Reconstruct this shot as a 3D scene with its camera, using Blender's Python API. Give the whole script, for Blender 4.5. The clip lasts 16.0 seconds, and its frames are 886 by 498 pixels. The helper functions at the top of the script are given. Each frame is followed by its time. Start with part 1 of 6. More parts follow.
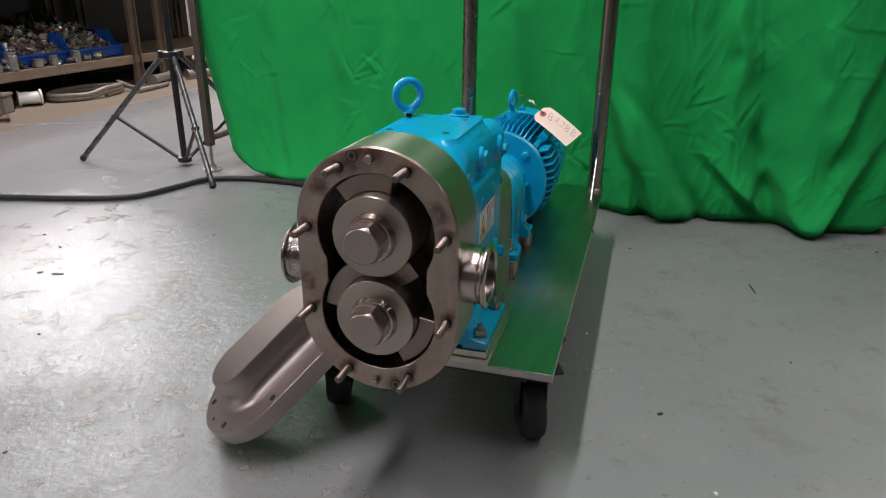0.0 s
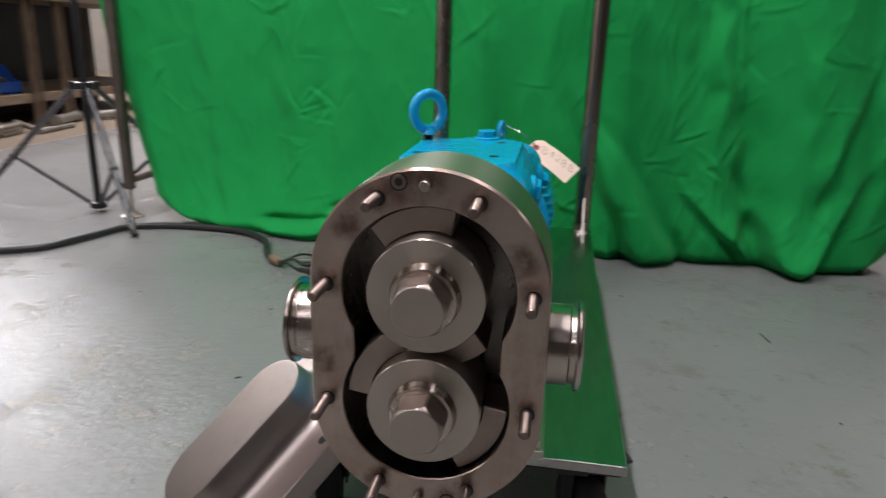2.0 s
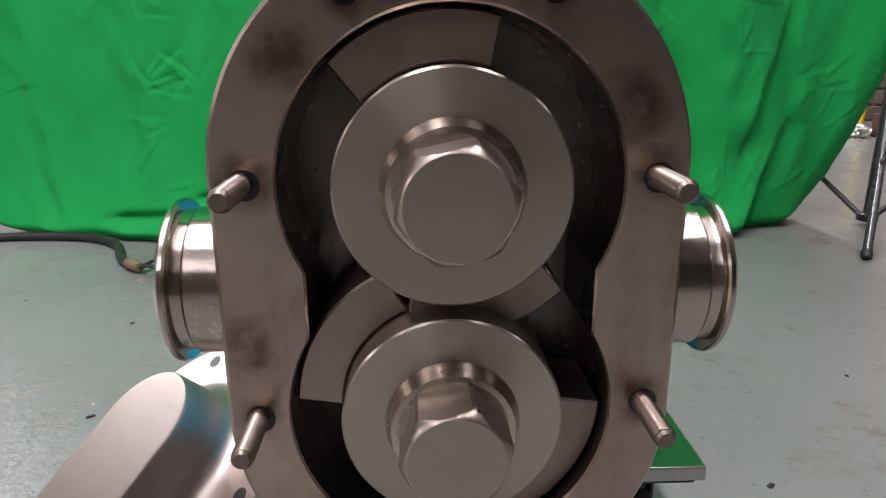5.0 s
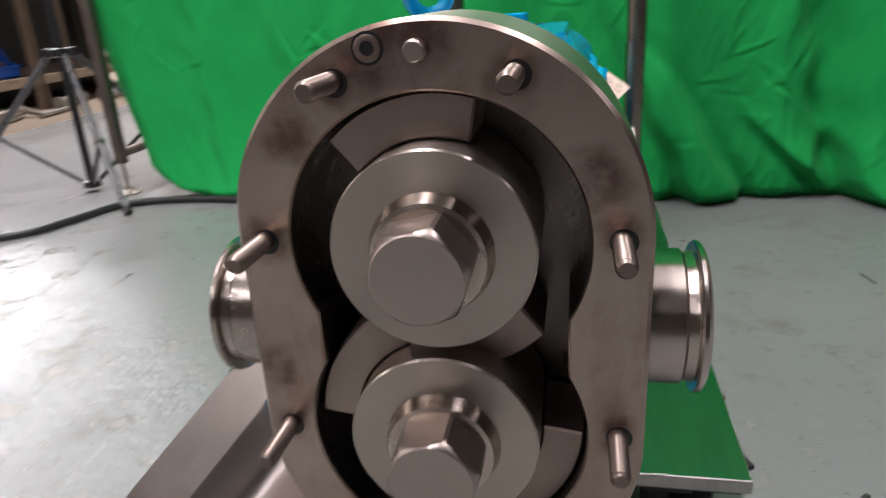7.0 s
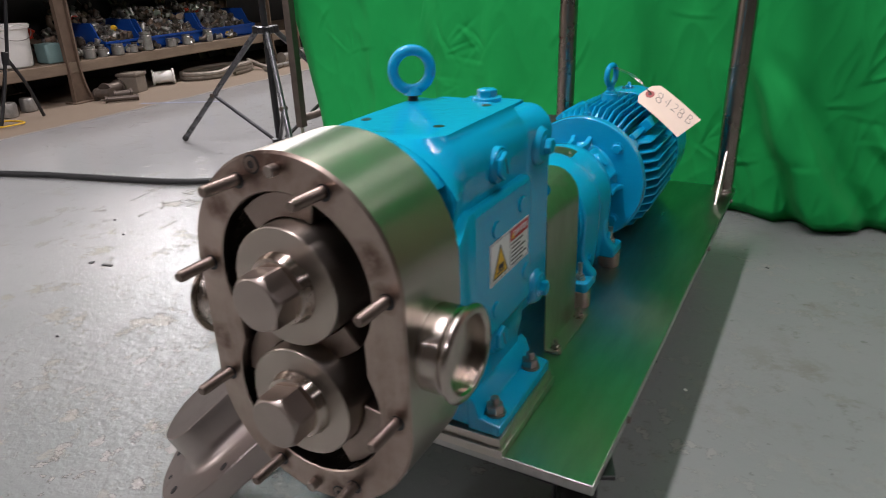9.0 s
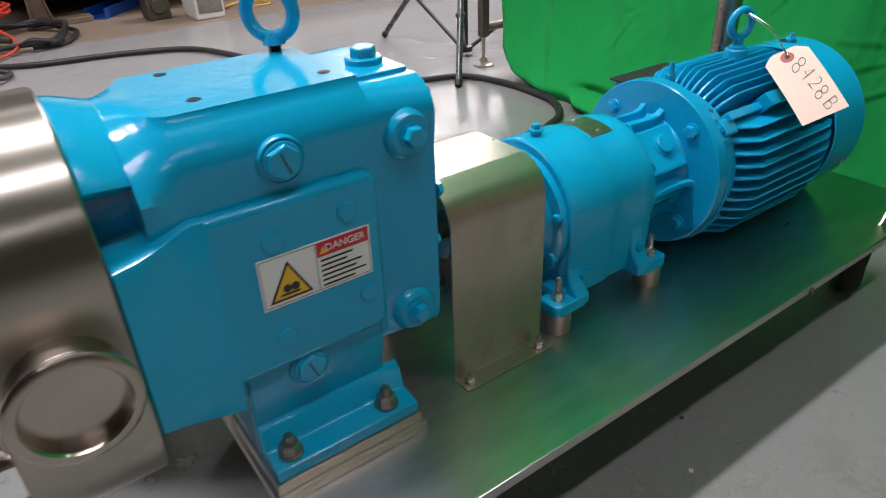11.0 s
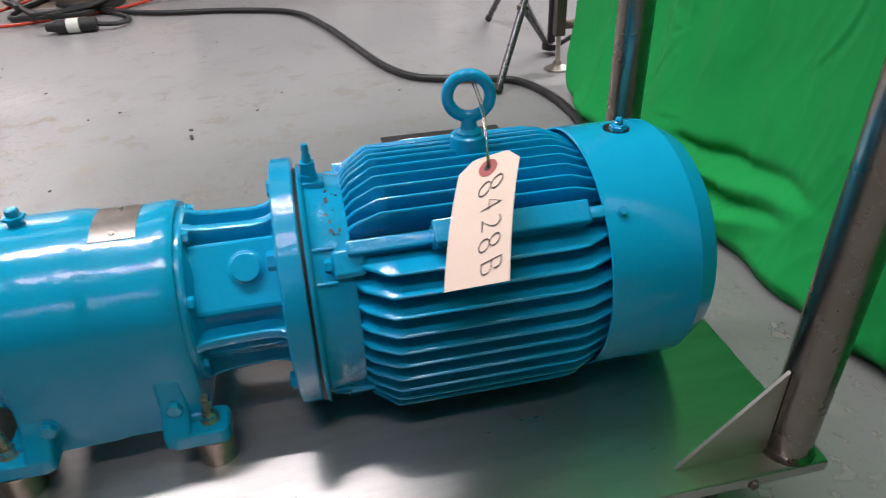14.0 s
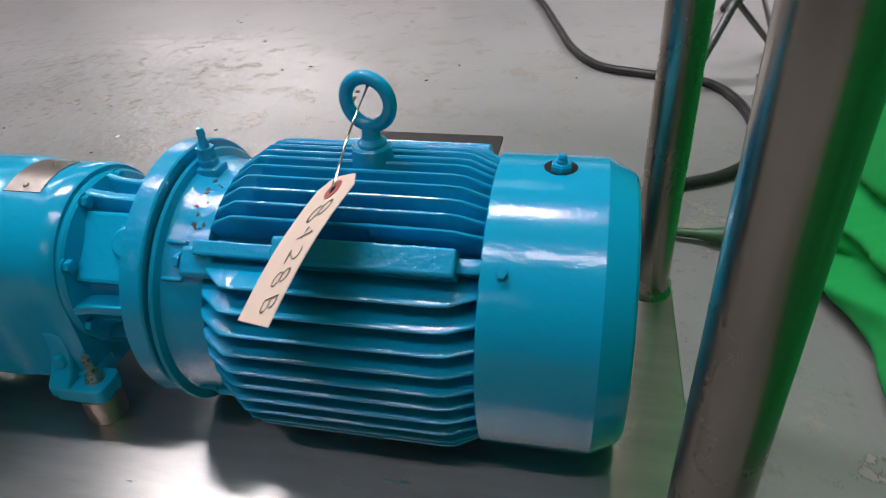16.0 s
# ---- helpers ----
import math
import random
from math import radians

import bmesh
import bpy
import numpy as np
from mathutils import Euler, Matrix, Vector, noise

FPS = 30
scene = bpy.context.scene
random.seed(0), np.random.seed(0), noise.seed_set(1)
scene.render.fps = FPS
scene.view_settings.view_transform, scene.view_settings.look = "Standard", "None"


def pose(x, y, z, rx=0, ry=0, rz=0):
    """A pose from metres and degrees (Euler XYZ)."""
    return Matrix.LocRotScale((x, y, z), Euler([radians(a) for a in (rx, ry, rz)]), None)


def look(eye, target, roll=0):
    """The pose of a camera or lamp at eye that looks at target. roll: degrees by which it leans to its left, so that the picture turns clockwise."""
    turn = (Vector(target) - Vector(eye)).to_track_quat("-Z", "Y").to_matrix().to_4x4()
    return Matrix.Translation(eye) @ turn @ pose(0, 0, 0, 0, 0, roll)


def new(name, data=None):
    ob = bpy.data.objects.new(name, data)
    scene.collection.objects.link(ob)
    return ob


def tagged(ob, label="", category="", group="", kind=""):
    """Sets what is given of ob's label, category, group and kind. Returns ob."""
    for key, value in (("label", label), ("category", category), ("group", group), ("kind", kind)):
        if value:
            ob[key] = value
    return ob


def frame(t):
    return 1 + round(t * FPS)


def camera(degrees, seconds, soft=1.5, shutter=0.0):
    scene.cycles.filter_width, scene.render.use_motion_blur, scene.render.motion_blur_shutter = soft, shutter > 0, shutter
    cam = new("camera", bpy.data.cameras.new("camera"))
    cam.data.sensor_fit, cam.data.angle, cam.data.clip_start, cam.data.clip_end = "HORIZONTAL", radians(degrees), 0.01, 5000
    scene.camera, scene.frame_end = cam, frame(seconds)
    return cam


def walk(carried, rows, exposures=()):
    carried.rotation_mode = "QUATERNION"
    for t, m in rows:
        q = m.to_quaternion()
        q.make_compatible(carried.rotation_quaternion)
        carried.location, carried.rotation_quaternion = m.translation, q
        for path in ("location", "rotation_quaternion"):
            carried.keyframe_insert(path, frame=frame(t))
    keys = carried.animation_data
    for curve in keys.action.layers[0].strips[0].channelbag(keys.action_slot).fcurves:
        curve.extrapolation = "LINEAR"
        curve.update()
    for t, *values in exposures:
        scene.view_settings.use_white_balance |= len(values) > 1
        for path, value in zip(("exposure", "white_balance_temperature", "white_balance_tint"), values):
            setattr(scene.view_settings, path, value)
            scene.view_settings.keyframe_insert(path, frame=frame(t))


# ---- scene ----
cam = camera(66.4, 16.0, soft=1.0, shutter=0.4)
PATH = [
    (0, (0.297, -0.72, 0.709), (-0.224, 1.067, -0.023), 0.5),
    (0.5, (0.292, -0.722, 0.708), (-0.229, 1.066, -0.02), 0.6),
    (1, (0.284, -0.702, 0.705), (-0.246, 1.087, -0.016), 0.5),
    (1.5, (0.223, -0.596, 0.683), (-0.318, 1.204, -0.002), 1.0),
    (2, (0.096, -0.537, 0.633), (-0.197, 1.35, 0.037), 1.8),
    (2.5, (0.03, -0.473, 0.616), (0.177, 1.432, 0.024), 3.9),
    (3, (-0.012, -0.387, 0.529), (0.159, 1.505, -0.096), 2.4),
    (3.5, (-0.018, -0.331, 0.491), (0.103, 1.577, -0.098), 1.7),
    (5.8, (-0.012, -0.289, 0.479), (0.053, 1.636, -0.061), -0.8),
    (6, (-0.009, -0.292, 0.486), (0.045, 1.636, -0.042), -0.9),
    (6.5, (0.0, -0.286, 0.513), (0.016, 1.637, -0.038), -0.7),
    (7, (0.068, -0.31, 0.539), (-0.311, 1.525, -0.16), -3.3),
    (7.5, (0.132, -0.344, 0.571), (-0.575, 1.326, -0.272), -1.7),
    (8, (0.193, -0.358, 0.592), (-0.534, 1.28, -0.295), 1.4),
    (8.5, (0.233, -0.373, 0.607), (-0.59, 1.252, -0.219), -0.1),
    (8.7, (0.265, -0.379, 0.629), (-0.595, 1.238, -0.174), -1.2),
    (9, (0.351, -0.369, 0.659), (-0.558, 1.229, -0.128), -2.0),
    (9.1, (0.373, -0.363, 0.663), (-0.536, 1.231, -0.133), -2.0),
    (9.2, (0.41, -0.349, 0.664), (-0.519, 1.19, -0.213), -1.9),
    (11.3, (0.536, 0.121, 0.664), (-0.917, 1.046, -0.353), -3.0),
    (11.5, (0.541, 0.163, 0.657), (-0.931, 1.045, -0.37), -3.6),
    (12, (0.561, 0.277, 0.638), (-0.962, 1.043, -0.409), -3.9),
    (12.5, (0.567, 0.398, 0.644), (-0.999, 1.053, -0.413), -3.8),
    (13, (0.565, 0.535, 0.663), (-1.054, 1.069, -0.382), -3.6),
    (13.5, (0.557, 0.679, 0.66), (-1.067, 1.164, -0.402), -2.4),
    (14, (0.529, 0.82, 0.646), (-1.121, 1.157, -0.434), -1.9),
    (14.5, (0.516, 0.903, 0.63), (-1.164, 1.041, -0.448), -3.6),
    (15, (0.52, 0.972, 0.627), (-1.166, 0.9, -0.446), -4.8),
    (15.5, (0.507, 1.05, 0.628), (-1.16, 0.844, -0.458), -3.7),
    (16, (0.437, 1.117, 0.627), (-1.178, 0.729, -0.487), -3.4),
]
walk(cam, [(t, look(eye, target, roll)) for t, eye, target, roll in PATH],
     [(0, 0.13), (2.2, 0.15), (3.0, 0.36), (3.5, 0.42), (6.5, 0.60), (7.3, 0.36), (8.0, 0.29), (9.0, 0.22), (11.5, 0.42), (13, 0.44), (14, 0.31), (15, 0.19), (16, 0.15)])

# ---- light ----
world = bpy.data.worlds.new("world")
scene.world = world
world.use_nodes = True
world.node_tree.nodes["Background"].inputs[0].default_value = (0.9, 0.95, 1.0, 1)
world.node_tree.nodes["Background"].inputs[1].default_value = 0.006


def overhead_lamp(x, y, z, sx, sy, watts, colour=(1.0, 0.935, 1.0)):
    data = bpy.data.lights.new("ceiling_or_fill_lamp", "AREA")
    data.shape, data.size, data.size_y, data.energy, data.color = "RECTANGLE", sx, sy, watts, colour
    ob = new("ceiling_or_fill_lamp", data)
    ob.matrix_world = pose(x, y, z)
    return ob


WARM = (1.0, 0.935, 0.95)
# rows 1-3 and 6 follow shadows and reflections; the rest are added fill
LAMPS = [(-0.75, -0.15, 3.5, 0.14, 2.4, 105), (-2.75, -0.9, 3.5, 0.45, 3.6, 9), (1.25, 0.3, 3.5, 0.14, 2.4, 33), (-0.75, -3.2, 3.5, 0.14, 2.4, 8), (-2.3, -3.9, 3.5, 0.14, 2.4, 42),
         (-5.3, 4.8, 3.5, 0.6, 2.4, 230, (0.95, 0.96, 1.0)), (-2.7, 4.4, 3.5, 0.14, 2.4, 190, WARM), (-7.6, 6.0, 3.5, 0.3, 3.0, 120, WARM), (-7.6, -3.5, 3.5, 0.3, 3.0, 110, WARM), (2.3, 3.3, 3.5, 0.3, 1.6, 120, WARM), (4.6, -0.9, 3.5, 0.3, 2.4, 16)]
for row in LAMPS:
    overhead_lamp(*row)


# ---- materials ----
def material(name, colour, rough=0.5, metal=0.0, vary=0.15, scale=6.0, bump=0.0, bump_scale=120.0, colour2=None, coat=0.0,
             rough_vary=0.1, stretch=(1, 1, 1), stain=None, stain_scale=2.5, stain_cut=0.6, turned=None, gloss=0.5):
    m = bpy.data.materials.new(name)
    m.use_nodes = True
    nt = m.node_tree
    b = nt.nodes["Principled BSDF"]
    b.inputs["Metallic"].default_value = metal
    b.inputs["Coat Weight"].default_value = coat
    b.inputs["Coat Roughness"].default_value = 0.05
    b.inputs["Specular IOR Level"].default_value = gloss
    if turned:
        # lathe marks run round this axis
        tg = nt.nodes.new("ShaderNodeTangent")
        tg.direction_type, tg.axis = "RADIAL", turned
        nt.links.new(tg.outputs[0], b.inputs["Tangent"])
        b.inputs["Anisotropic"].default_value, b.inputs["Anisotropic Rotation"].default_value = 0.75, 0.25
    tex = nt.nodes.new("ShaderNodeTexCoord")
    mp = nt.nodes.new("ShaderNodeMapping")
    mp.inputs["Scale"].default_value = stretch
    nt.links.new(tex.outputs["Object"], mp.inputs[0])
    n1 = nt.nodes.new("ShaderNodeTexNoise")
    n1.inputs["Scale"].default_value, n1.inputs["Detail"].default_value = scale, 8
    n1.inputs["Roughness"].default_value = 0.65
    nt.links.new(mp.outputs[0], n1.inputs["Vector"])
    ramp = nt.nodes.new("ShaderNodeMapRange")
    ramp.inputs[1].default_value, ramp.inputs[2].default_value = 0.3, 0.7
    nt.links.new(n1.outputs["Fac"], ramp.inputs[0])
    mix = nt.nodes.new("ShaderNodeMix")
    mix.data_type = "RGBA"
    c2 = colour2 or tuple(c * (1 - vary) for c in colour)
    mix.inputs["A"].default_value, mix.inputs["B"].default_value = (*colour, 1), (*c2, 1)
    nt.links.new(ramp.outputs[0], mix.inputs["Factor"])
    out = mix.outputs["Result"]
    if stain:
        n3 = nt.nodes.new("ShaderNodeTexNoise")
        n3.inputs["Scale"].default_value, n3.inputs["Detail"].default_value = stain_scale, 10
        n3.inputs["Roughness"].default_value = 0.75
        nt.links.new(tex.outputs["Object"], n3.inputs["Vector"])
        r3 = nt.nodes.new("ShaderNodeMapRange")
        r3.inputs[1].default_value, r3.inputs[2].default_value = stain_cut, stain_cut + 0.12
        nt.links.new(n3.outputs["Fac"], r3.inputs[0])
        mix2 = nt.nodes.new("ShaderNodeMix")
        mix2.data_type = "RGBA"
        mix2.inputs["B"].default_value = (*stain, 1)
        nt.links.new(r3.outputs[0], mix2.inputs["Factor"])
        nt.links.new(out, mix2.inputs["A"])
        out = mix2.outputs["Result"]
    nt.links.new(out, b.inputs["Base Color"])
    rr = nt.nodes.new("ShaderNodeMapRange")
    rr.inputs[1].default_value, rr.inputs[2].default_value = 0.3, 0.7
    rr.inputs[3].default_value, rr.inputs[4].default_value = max(0.02, rough - rough_vary), min(1, rough + rough_vary)
    nt.links.new(n1.outputs["Fac"], rr.inputs[0])
    nt.links.new(rr.outputs[0], b.inputs["Roughness"])
    if bump:
        n2 = nt.nodes.new("ShaderNodeTexNoise")
        n2.inputs["Scale"].default_value, n2.inputs["Detail"].default_value = bump_scale, 4
        nt.links.new(mp.outputs[0], n2.inputs["Vector"])
        bp = nt.nodes.new("ShaderNodeBump")
        bp.inputs["Strength"].default_value, bp.inputs["Distance"].default_value = bump, 0.002
        nt.links.new(n2.outputs["Fac"], bp.inputs["Height"])
        nt.links.new(bp.outputs[0], b.inputs["Normal"])
        nt.links.new(bp.outputs[0], b.inputs["Coat Normal"])
    return m


steel = material("satin_stainless", (0.50, 0.46, 0.41), 0.24, 1.0, 0.08, 9, 0.02, 300, rough_vary=0.04)
steel_face = material("worn_stainless", (0.36, 0.29, 0.25), 0.40, 1.0, 0.25, 9, 0.015, 260, colour2=(0.26, 0.205, 0.175), stain=(0.21, 0.155, 0.13), stain_scale=9, stain_cut=0.56)
steel_body = material("turned_housing", (0.45, 0.42, 0.365), 0.32, 1.0, 0.10, 9, 0.02, 300, rough_vary=0.04, turned="Y")
steel_turned = material("turned_hub", (0.45, 0.395, 0.34), 0.34, 1.0, 0.10, 12, 0.008, 300, rough_vary=0.05, turned="Y")
steel_port = material("turned_port", (0.50, 0.44, 0.39), 0.24, 1.0, 0.2, 12, 0.03, 300, rough_vary=0.05, turned="X")
# stainless darkened to paint the shade inside the bore
steel_bore_shade = material("bore_stainless_shaded", (0.20, 0.175, 0.16), 0.30, 1.0, 0.3, 20, 0.0, 300)
steel_bright = material("polished_stainless", (0.58, 0.52, 0.47), 0.17, 1.0, 0.22, 14, 0.04, 240, stretch=(0.6, 3, 3))
steel_sheet = material("brushed_sheet", (0.56, 0.52, 0.455), 0.38, 1.0, 0.12, 5, 0.015, 260, stretch=(3, 1, 1), stain=(0.44, 0.38, 0.31), stain_scale=5, stain_cut=0.56)
guard_sheet = material("smeared_sheet", (0.57, 0.525, 0.46), 0.33, 1.0, 0.30, 6, 0.015, 260, colour2=(0.42, 0.37, 0.305), stretch=(2.5, 1.6, 0.6), stain=(0.40, 0.345, 0.28), stain_scale=8, stain_cut=0.53)
spacer_steel = material("dull_spacer", (0.50, 0.42, 0.36), 0.36, 1.0, 0.25, 20, 0.03, 240)
steel_nut = material("forged_nut", (0.41, 0.35, 0.31), 0.36, 1.0, 0.10, 18, 0.008, 240, rough_vary=0.05)
steel_deck = material("deck_stainless", (0.52, 0.515, 0.485), 0.30, 1.0, 0.25, 7, 0.02, 200, stretch=(6, 1, 1), rough_vary=0.03, stain=(0.44, 0.42, 0.38), stain_scale=5, stain_cut=0.60)
# the deck is brushed along its length
brush = steel_deck.node_tree.nodes.new("ShaderNodeCombineXYZ")
brush.inputs[0].default_value = 1.0
steel_deck.node_tree.links.new(brush.outputs[0], steel_deck.node_tree.nodes["Principled BSDF"].inputs["Tangent"])
steel_deck.node_tree.nodes["Principled BSDF"].inputs["Anisotropic"].default_value = 0.88
stud_steel = material("oily_stud", (0.24, 0.19, 0.16), 0.4, 1.0, 0.25, 30, 0.0, 240)
cast_steel = material("machined_cover", (0.44, 0.385, 0.355), 0.38, 1.0, 0.15, 6, 0.02, 320, stain=(0.31, 0.25, 0.22), stain_scale=6, stain_cut=0.58)
blue = material("blue_enamel", (0.003, 0.362, 0.606), 0.16, 0.0, 0.10, 5, 0.22, 110, coat=0.35, gloss=0.35)
blue_dark = material("blue_enamel_motor", (0.003, 0.345, 0.615), 0.18, 0.0, 0.12, 6, 0.42, 130, coat=0.5, gloss=0.35)
grey_brown = material("grimy_box_paint", (0.20, 0.165, 0.13), 0.6, 0.1, 0.3, 12, 0.1, 90)
teal = material("dull_teal_plastic", (0.16, 0.25, 0.24), 0.5, 0.0, 0.2, 10)
hose_braid = material("grimy_braid", (0.24, 0.205, 0.17), 0.55, 0.4, 0.3, 30, 0.3, 200)
blue_bin = material("blue_plastic", (0.008, 0.065, 0.33), 0.4, 0.0, 0.2, 8)
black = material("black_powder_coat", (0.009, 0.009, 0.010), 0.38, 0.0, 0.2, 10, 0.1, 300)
rubber = material("black_rubber", (0.018, 0.017, 0.016), 0.6, 0.0, 0.3, 16, 0.2, 80, stain=(0.05, 0.045, 0.04), stain_scale=8)
cable_black = material("cable_rubber", (0.02, 0.02, 0.02), 0.5, 0.0, 0.3, 20)
cable_orange = material("orange_cable", (0.5, 0.045, 0.02), 0.45, 0.0, 0.2, 20)
dark_steel = material("dark_steel", (0.16, 0.13, 0.11), 0.5, 0.8, 0.4, 12, 0.2, 120)
zinc = material("zinc_plate", (0.62, 0.565, 0.48), 0.3, 1.0, 0.2, 30)
rust_steel = material("brown_steel", (0.17, 0.115, 0.08), 0.6, 0.2, 0.4, 9, 0.2, 90, stain=(0.07, 0.05, 0.04))
wood = material("dirty_board", (0.22, 0.16, 0.11), 0.7, 0.0, 0.4, 5, 0.2, 60, stretch=(4, 1, 4))
paper = material("manila_card", (0.78, 0.62, 0.50), 0.7, 0.0, 0.08, 12)
ink = material("pen_ink", (0.03, 0.025, 0.03), 0.5)
red = material("red_print", (0.55, 0.02, 0.03), 0.35)
red_patch = material("red_patch", (0.42, 0.10, 0.09), 0.6)
white = material("white_vinyl", (0.78, 0.78, 0.76), 0.35, 0.0, 0.04)
yellow = material("yellow_print", (0.85, 0.5, 0.02), 0.35)
white_plastic = material("white_plastic", (0.7, 0.68, 0.64), 0.45, 0.0, 0.12, 9)
yellow_plastic = material("yellow_plastic", (0.7, 0.42, 0.02), 0.45)
dull_grey = material("grey_fitting", (0.42, 0.40, 0.37), 0.4, 0.8, 0.4, 25)
green_rubber = material("green_rubber", (0.032, 0.115, 0.042), 0.5, 0.0, 0.4, 30, 0.2, 90)
tan_tape = material("tan_binding", (0.22, 0.165, 0.10), 0.8, 0.0, 0.4, 60, 0.3, 200)
tape_black = material("wrinkled_tape", (0.016, 0.016, 0.017), 0.42, 0.0, 0.3, 30, 0.5, 70)
foil = material("crumpled_foil", (0.75, 0.74, 0.72), 0.35, 0.7, 0.15, 20)
crate_red = material("dark_red_wood", (0.10, 0.045, 0.035), 0.6, 0.0, 0.4, 8, 0.2, 60)
post_steel = material("post_stainless", (0.36, 0.325, 0.285), 0.27, 1.0, 0.15, 8, 0.02, 260, colour2=(0.27, 0.225, 0.19), rough_vary=0.05)
leg_alloy = material("grey_leg_tube", (0.10, 0.10, 0.105), 0.28, 0.6, 0.2, 12)
brown_paint = material("brown_paint", (0.33, 0.20, 0.165), 0.5, 0.0, 0.15, 3, 0.05, 60)
block = material("sooty_block", (0.20, 0.16, 0.14), 0.85, 0.0, 0.6, 7, 0.4, 40)
# tones of the unseen walls and ceiling, picked to set the bounce light
wall_bounce = material("bounce_wall", (0.25, 0.225, 0.20), 0.8, 0.0, 0.2, 2, 0.2, 40)
wall_low_bounce = material("low_bounce_wall", (0.09, 0.08, 0.07), 0.8, 0.0, 0.3, 2, 0.2, 40)
wall_high_bounce = material("high_bounce_wall", (0.70, 0.68, 0.66), 0.7, 0.0, 0.1, 2, 0.2, 40)
ceiling_bounce = material("bounce_ceiling", (0.20, 0.185, 0.17), 0.85, 0.0, 0.1, 2)
plate_grey = material("etched_plate", (0.42, 0.38, 0.335), 0.33, 1.0, 0.4, 40, 0.1, 200)
collar_steel = material("turned_collar", (0.54, 0.46, 0.40), 0.26, 1.0, 0.2, 30, 0.03, 300, turned="Y")


def oily_face(marks):
    """Dull stainless with brown oil streaks and a grimy ring round each bolt hole, at x, z, radius."""
    m = material("oily_face", (0.475, 0.395, 0.34), 0.33, 1.0, 0.3, 9, 0.04, 260, colour2=(0.32, 0.24, 0.20), rough_vary=0.07)
    nt = m.node_tree
    L, N = nt.links.new, nt.nodes.new
    b = nt.nodes["Principled BSDF"]
    geo = N("ShaderNodeNewGeometry")

    def noise_tex(scale, detail, stretch=(1, 1, 1)):
        mp = N("ShaderNodeMapping")
        mp.inputs["Scale"].default_value = stretch
        L(geo.outputs["Position"], mp.inputs[0])
        n = N("ShaderNodeTexNoise")
        n.inputs["Scale"].default_value, n.inputs["Detail"].default_value, n.inputs["Roughness"].default_value = scale, detail, 0.68
        L(mp.outputs[0], n.inputs["Vector"])
        return n.outputs["Fac"]

    def rng(src, a, c, lo=0.0, hi=1.0):
        n = N("ShaderNodeMapRange")
        n.interpolation_type = "SMOOTHSTEP"
        for i, v in ((1, a), (2, c), (3, lo), (4, hi)):
            n.inputs[i].default_value = v
        L(src, n.inputs[0])
        return n.outputs[0]

    def calc(op, a, c):
        n = N("ShaderNodeMath")
        n.operation = op
        for i, v in ((0, a), (1, c)):
            if isinstance(v, float):
                n.inputs[i].default_value = v
            else:
                L(v, n.inputs[i])
        return n.outputs[0]

    warp = N("ShaderNodeVectorMath")
    warp.operation = "MULTIPLY_ADD"
    warp.inputs[1].default_value = (0.022, 0.0, 0.022)
    wn = N("ShaderNodeTexNoise")
    wn.inputs["Scale"].default_value, wn.inputs["Detail"].default_value = 45, 4
    L(geo.outputs["Position"], wn.inputs["Vector"])
    L(wn.outputs["Color"], warp.inputs[0])
    L(geo.outputs["Position"], warp.inputs[2])
    grime = None
    for x, z, r in marks:
        d = N("ShaderNodeVectorMath")
        d.operation = "DISTANCE"
        d.inputs[1].default_value = (x + 0.011, 0.0, z + 0.011)
        L(warp.outputs[0], d.inputs[0])
        one = rng(d.outputs["Value"], r, r * 0.3)
        grime = calc("MAXIMUM", grime, one) if grime else one
    streak = rng(noise_tex(16, 7, (1.6, 1, 0.45)), 0.47, 0.68, 0.0, 0.75)
    broad = rng(noise_tex(9, 5), 0.42, 0.64, 0.25, 1.0)
    dirt = calc("MAXIMUM", calc("MULTIPLY", streak, broad), calc("MULTIPLY", grime, rng(noise_tex(60, 6), 0.3, 0.62, 0.35, 0.95)))
    mix = N("ShaderNodeMix")
    mix.data_type = "RGBA"
    mix.inputs["B"].default_value = (0.155, 0.10, 0.08, 1)
    L(b.inputs["Base Color"].links[0].from_socket, mix.inputs["A"])
    L(dirt, mix.inputs["Factor"])
    L(mix.outputs["Result"], b.inputs["Base Color"])
    return m


def cloth_material():
    m = material("green_muslin", (0.0095, 0.305, 0.066), 0.85, 0.0, 0.12, 3)
    nt = m.node_tree
    L, N = nt.links.new, nt.nodes.new
    b = nt.nodes["Principled BSDF"]
    b.inputs["Sheen Weight"].default_value = 0.03
    b.inputs["Specular IOR Level"].default_value = 0.15
    tex = nt.nodes["Texture Coordinate"]

    def noise_tex(scale, detail=3.0):
        n = N("ShaderNodeTexNoise")
        n.inputs["Scale"].default_value, n.inputs["Detail"].default_value = scale, detail
        L(tex.outputs["Object"], n.inputs["Vector"])
        return n

    def bump(src, strength, dist, before=None):
        bp = N("ShaderNodeBump")
        bp.inputs["Strength"].default_value, bp.inputs["Distance"].default_value = strength, dist
        L(src, bp.inputs["Height"])
        if before:
            L(before.outputs[0], bp.inputs["Normal"])
        return bp

    last = bump(noise_tex(9.0, 5.0).outputs["Fac"], 0.25, 0.006)
    last = bump(noise_tex(600.0).outputs["Fac"], 0.1, 0.001, last)
    L(last.outputs[0], b.inputs["Normal"])
    return m


green = cloth_material()


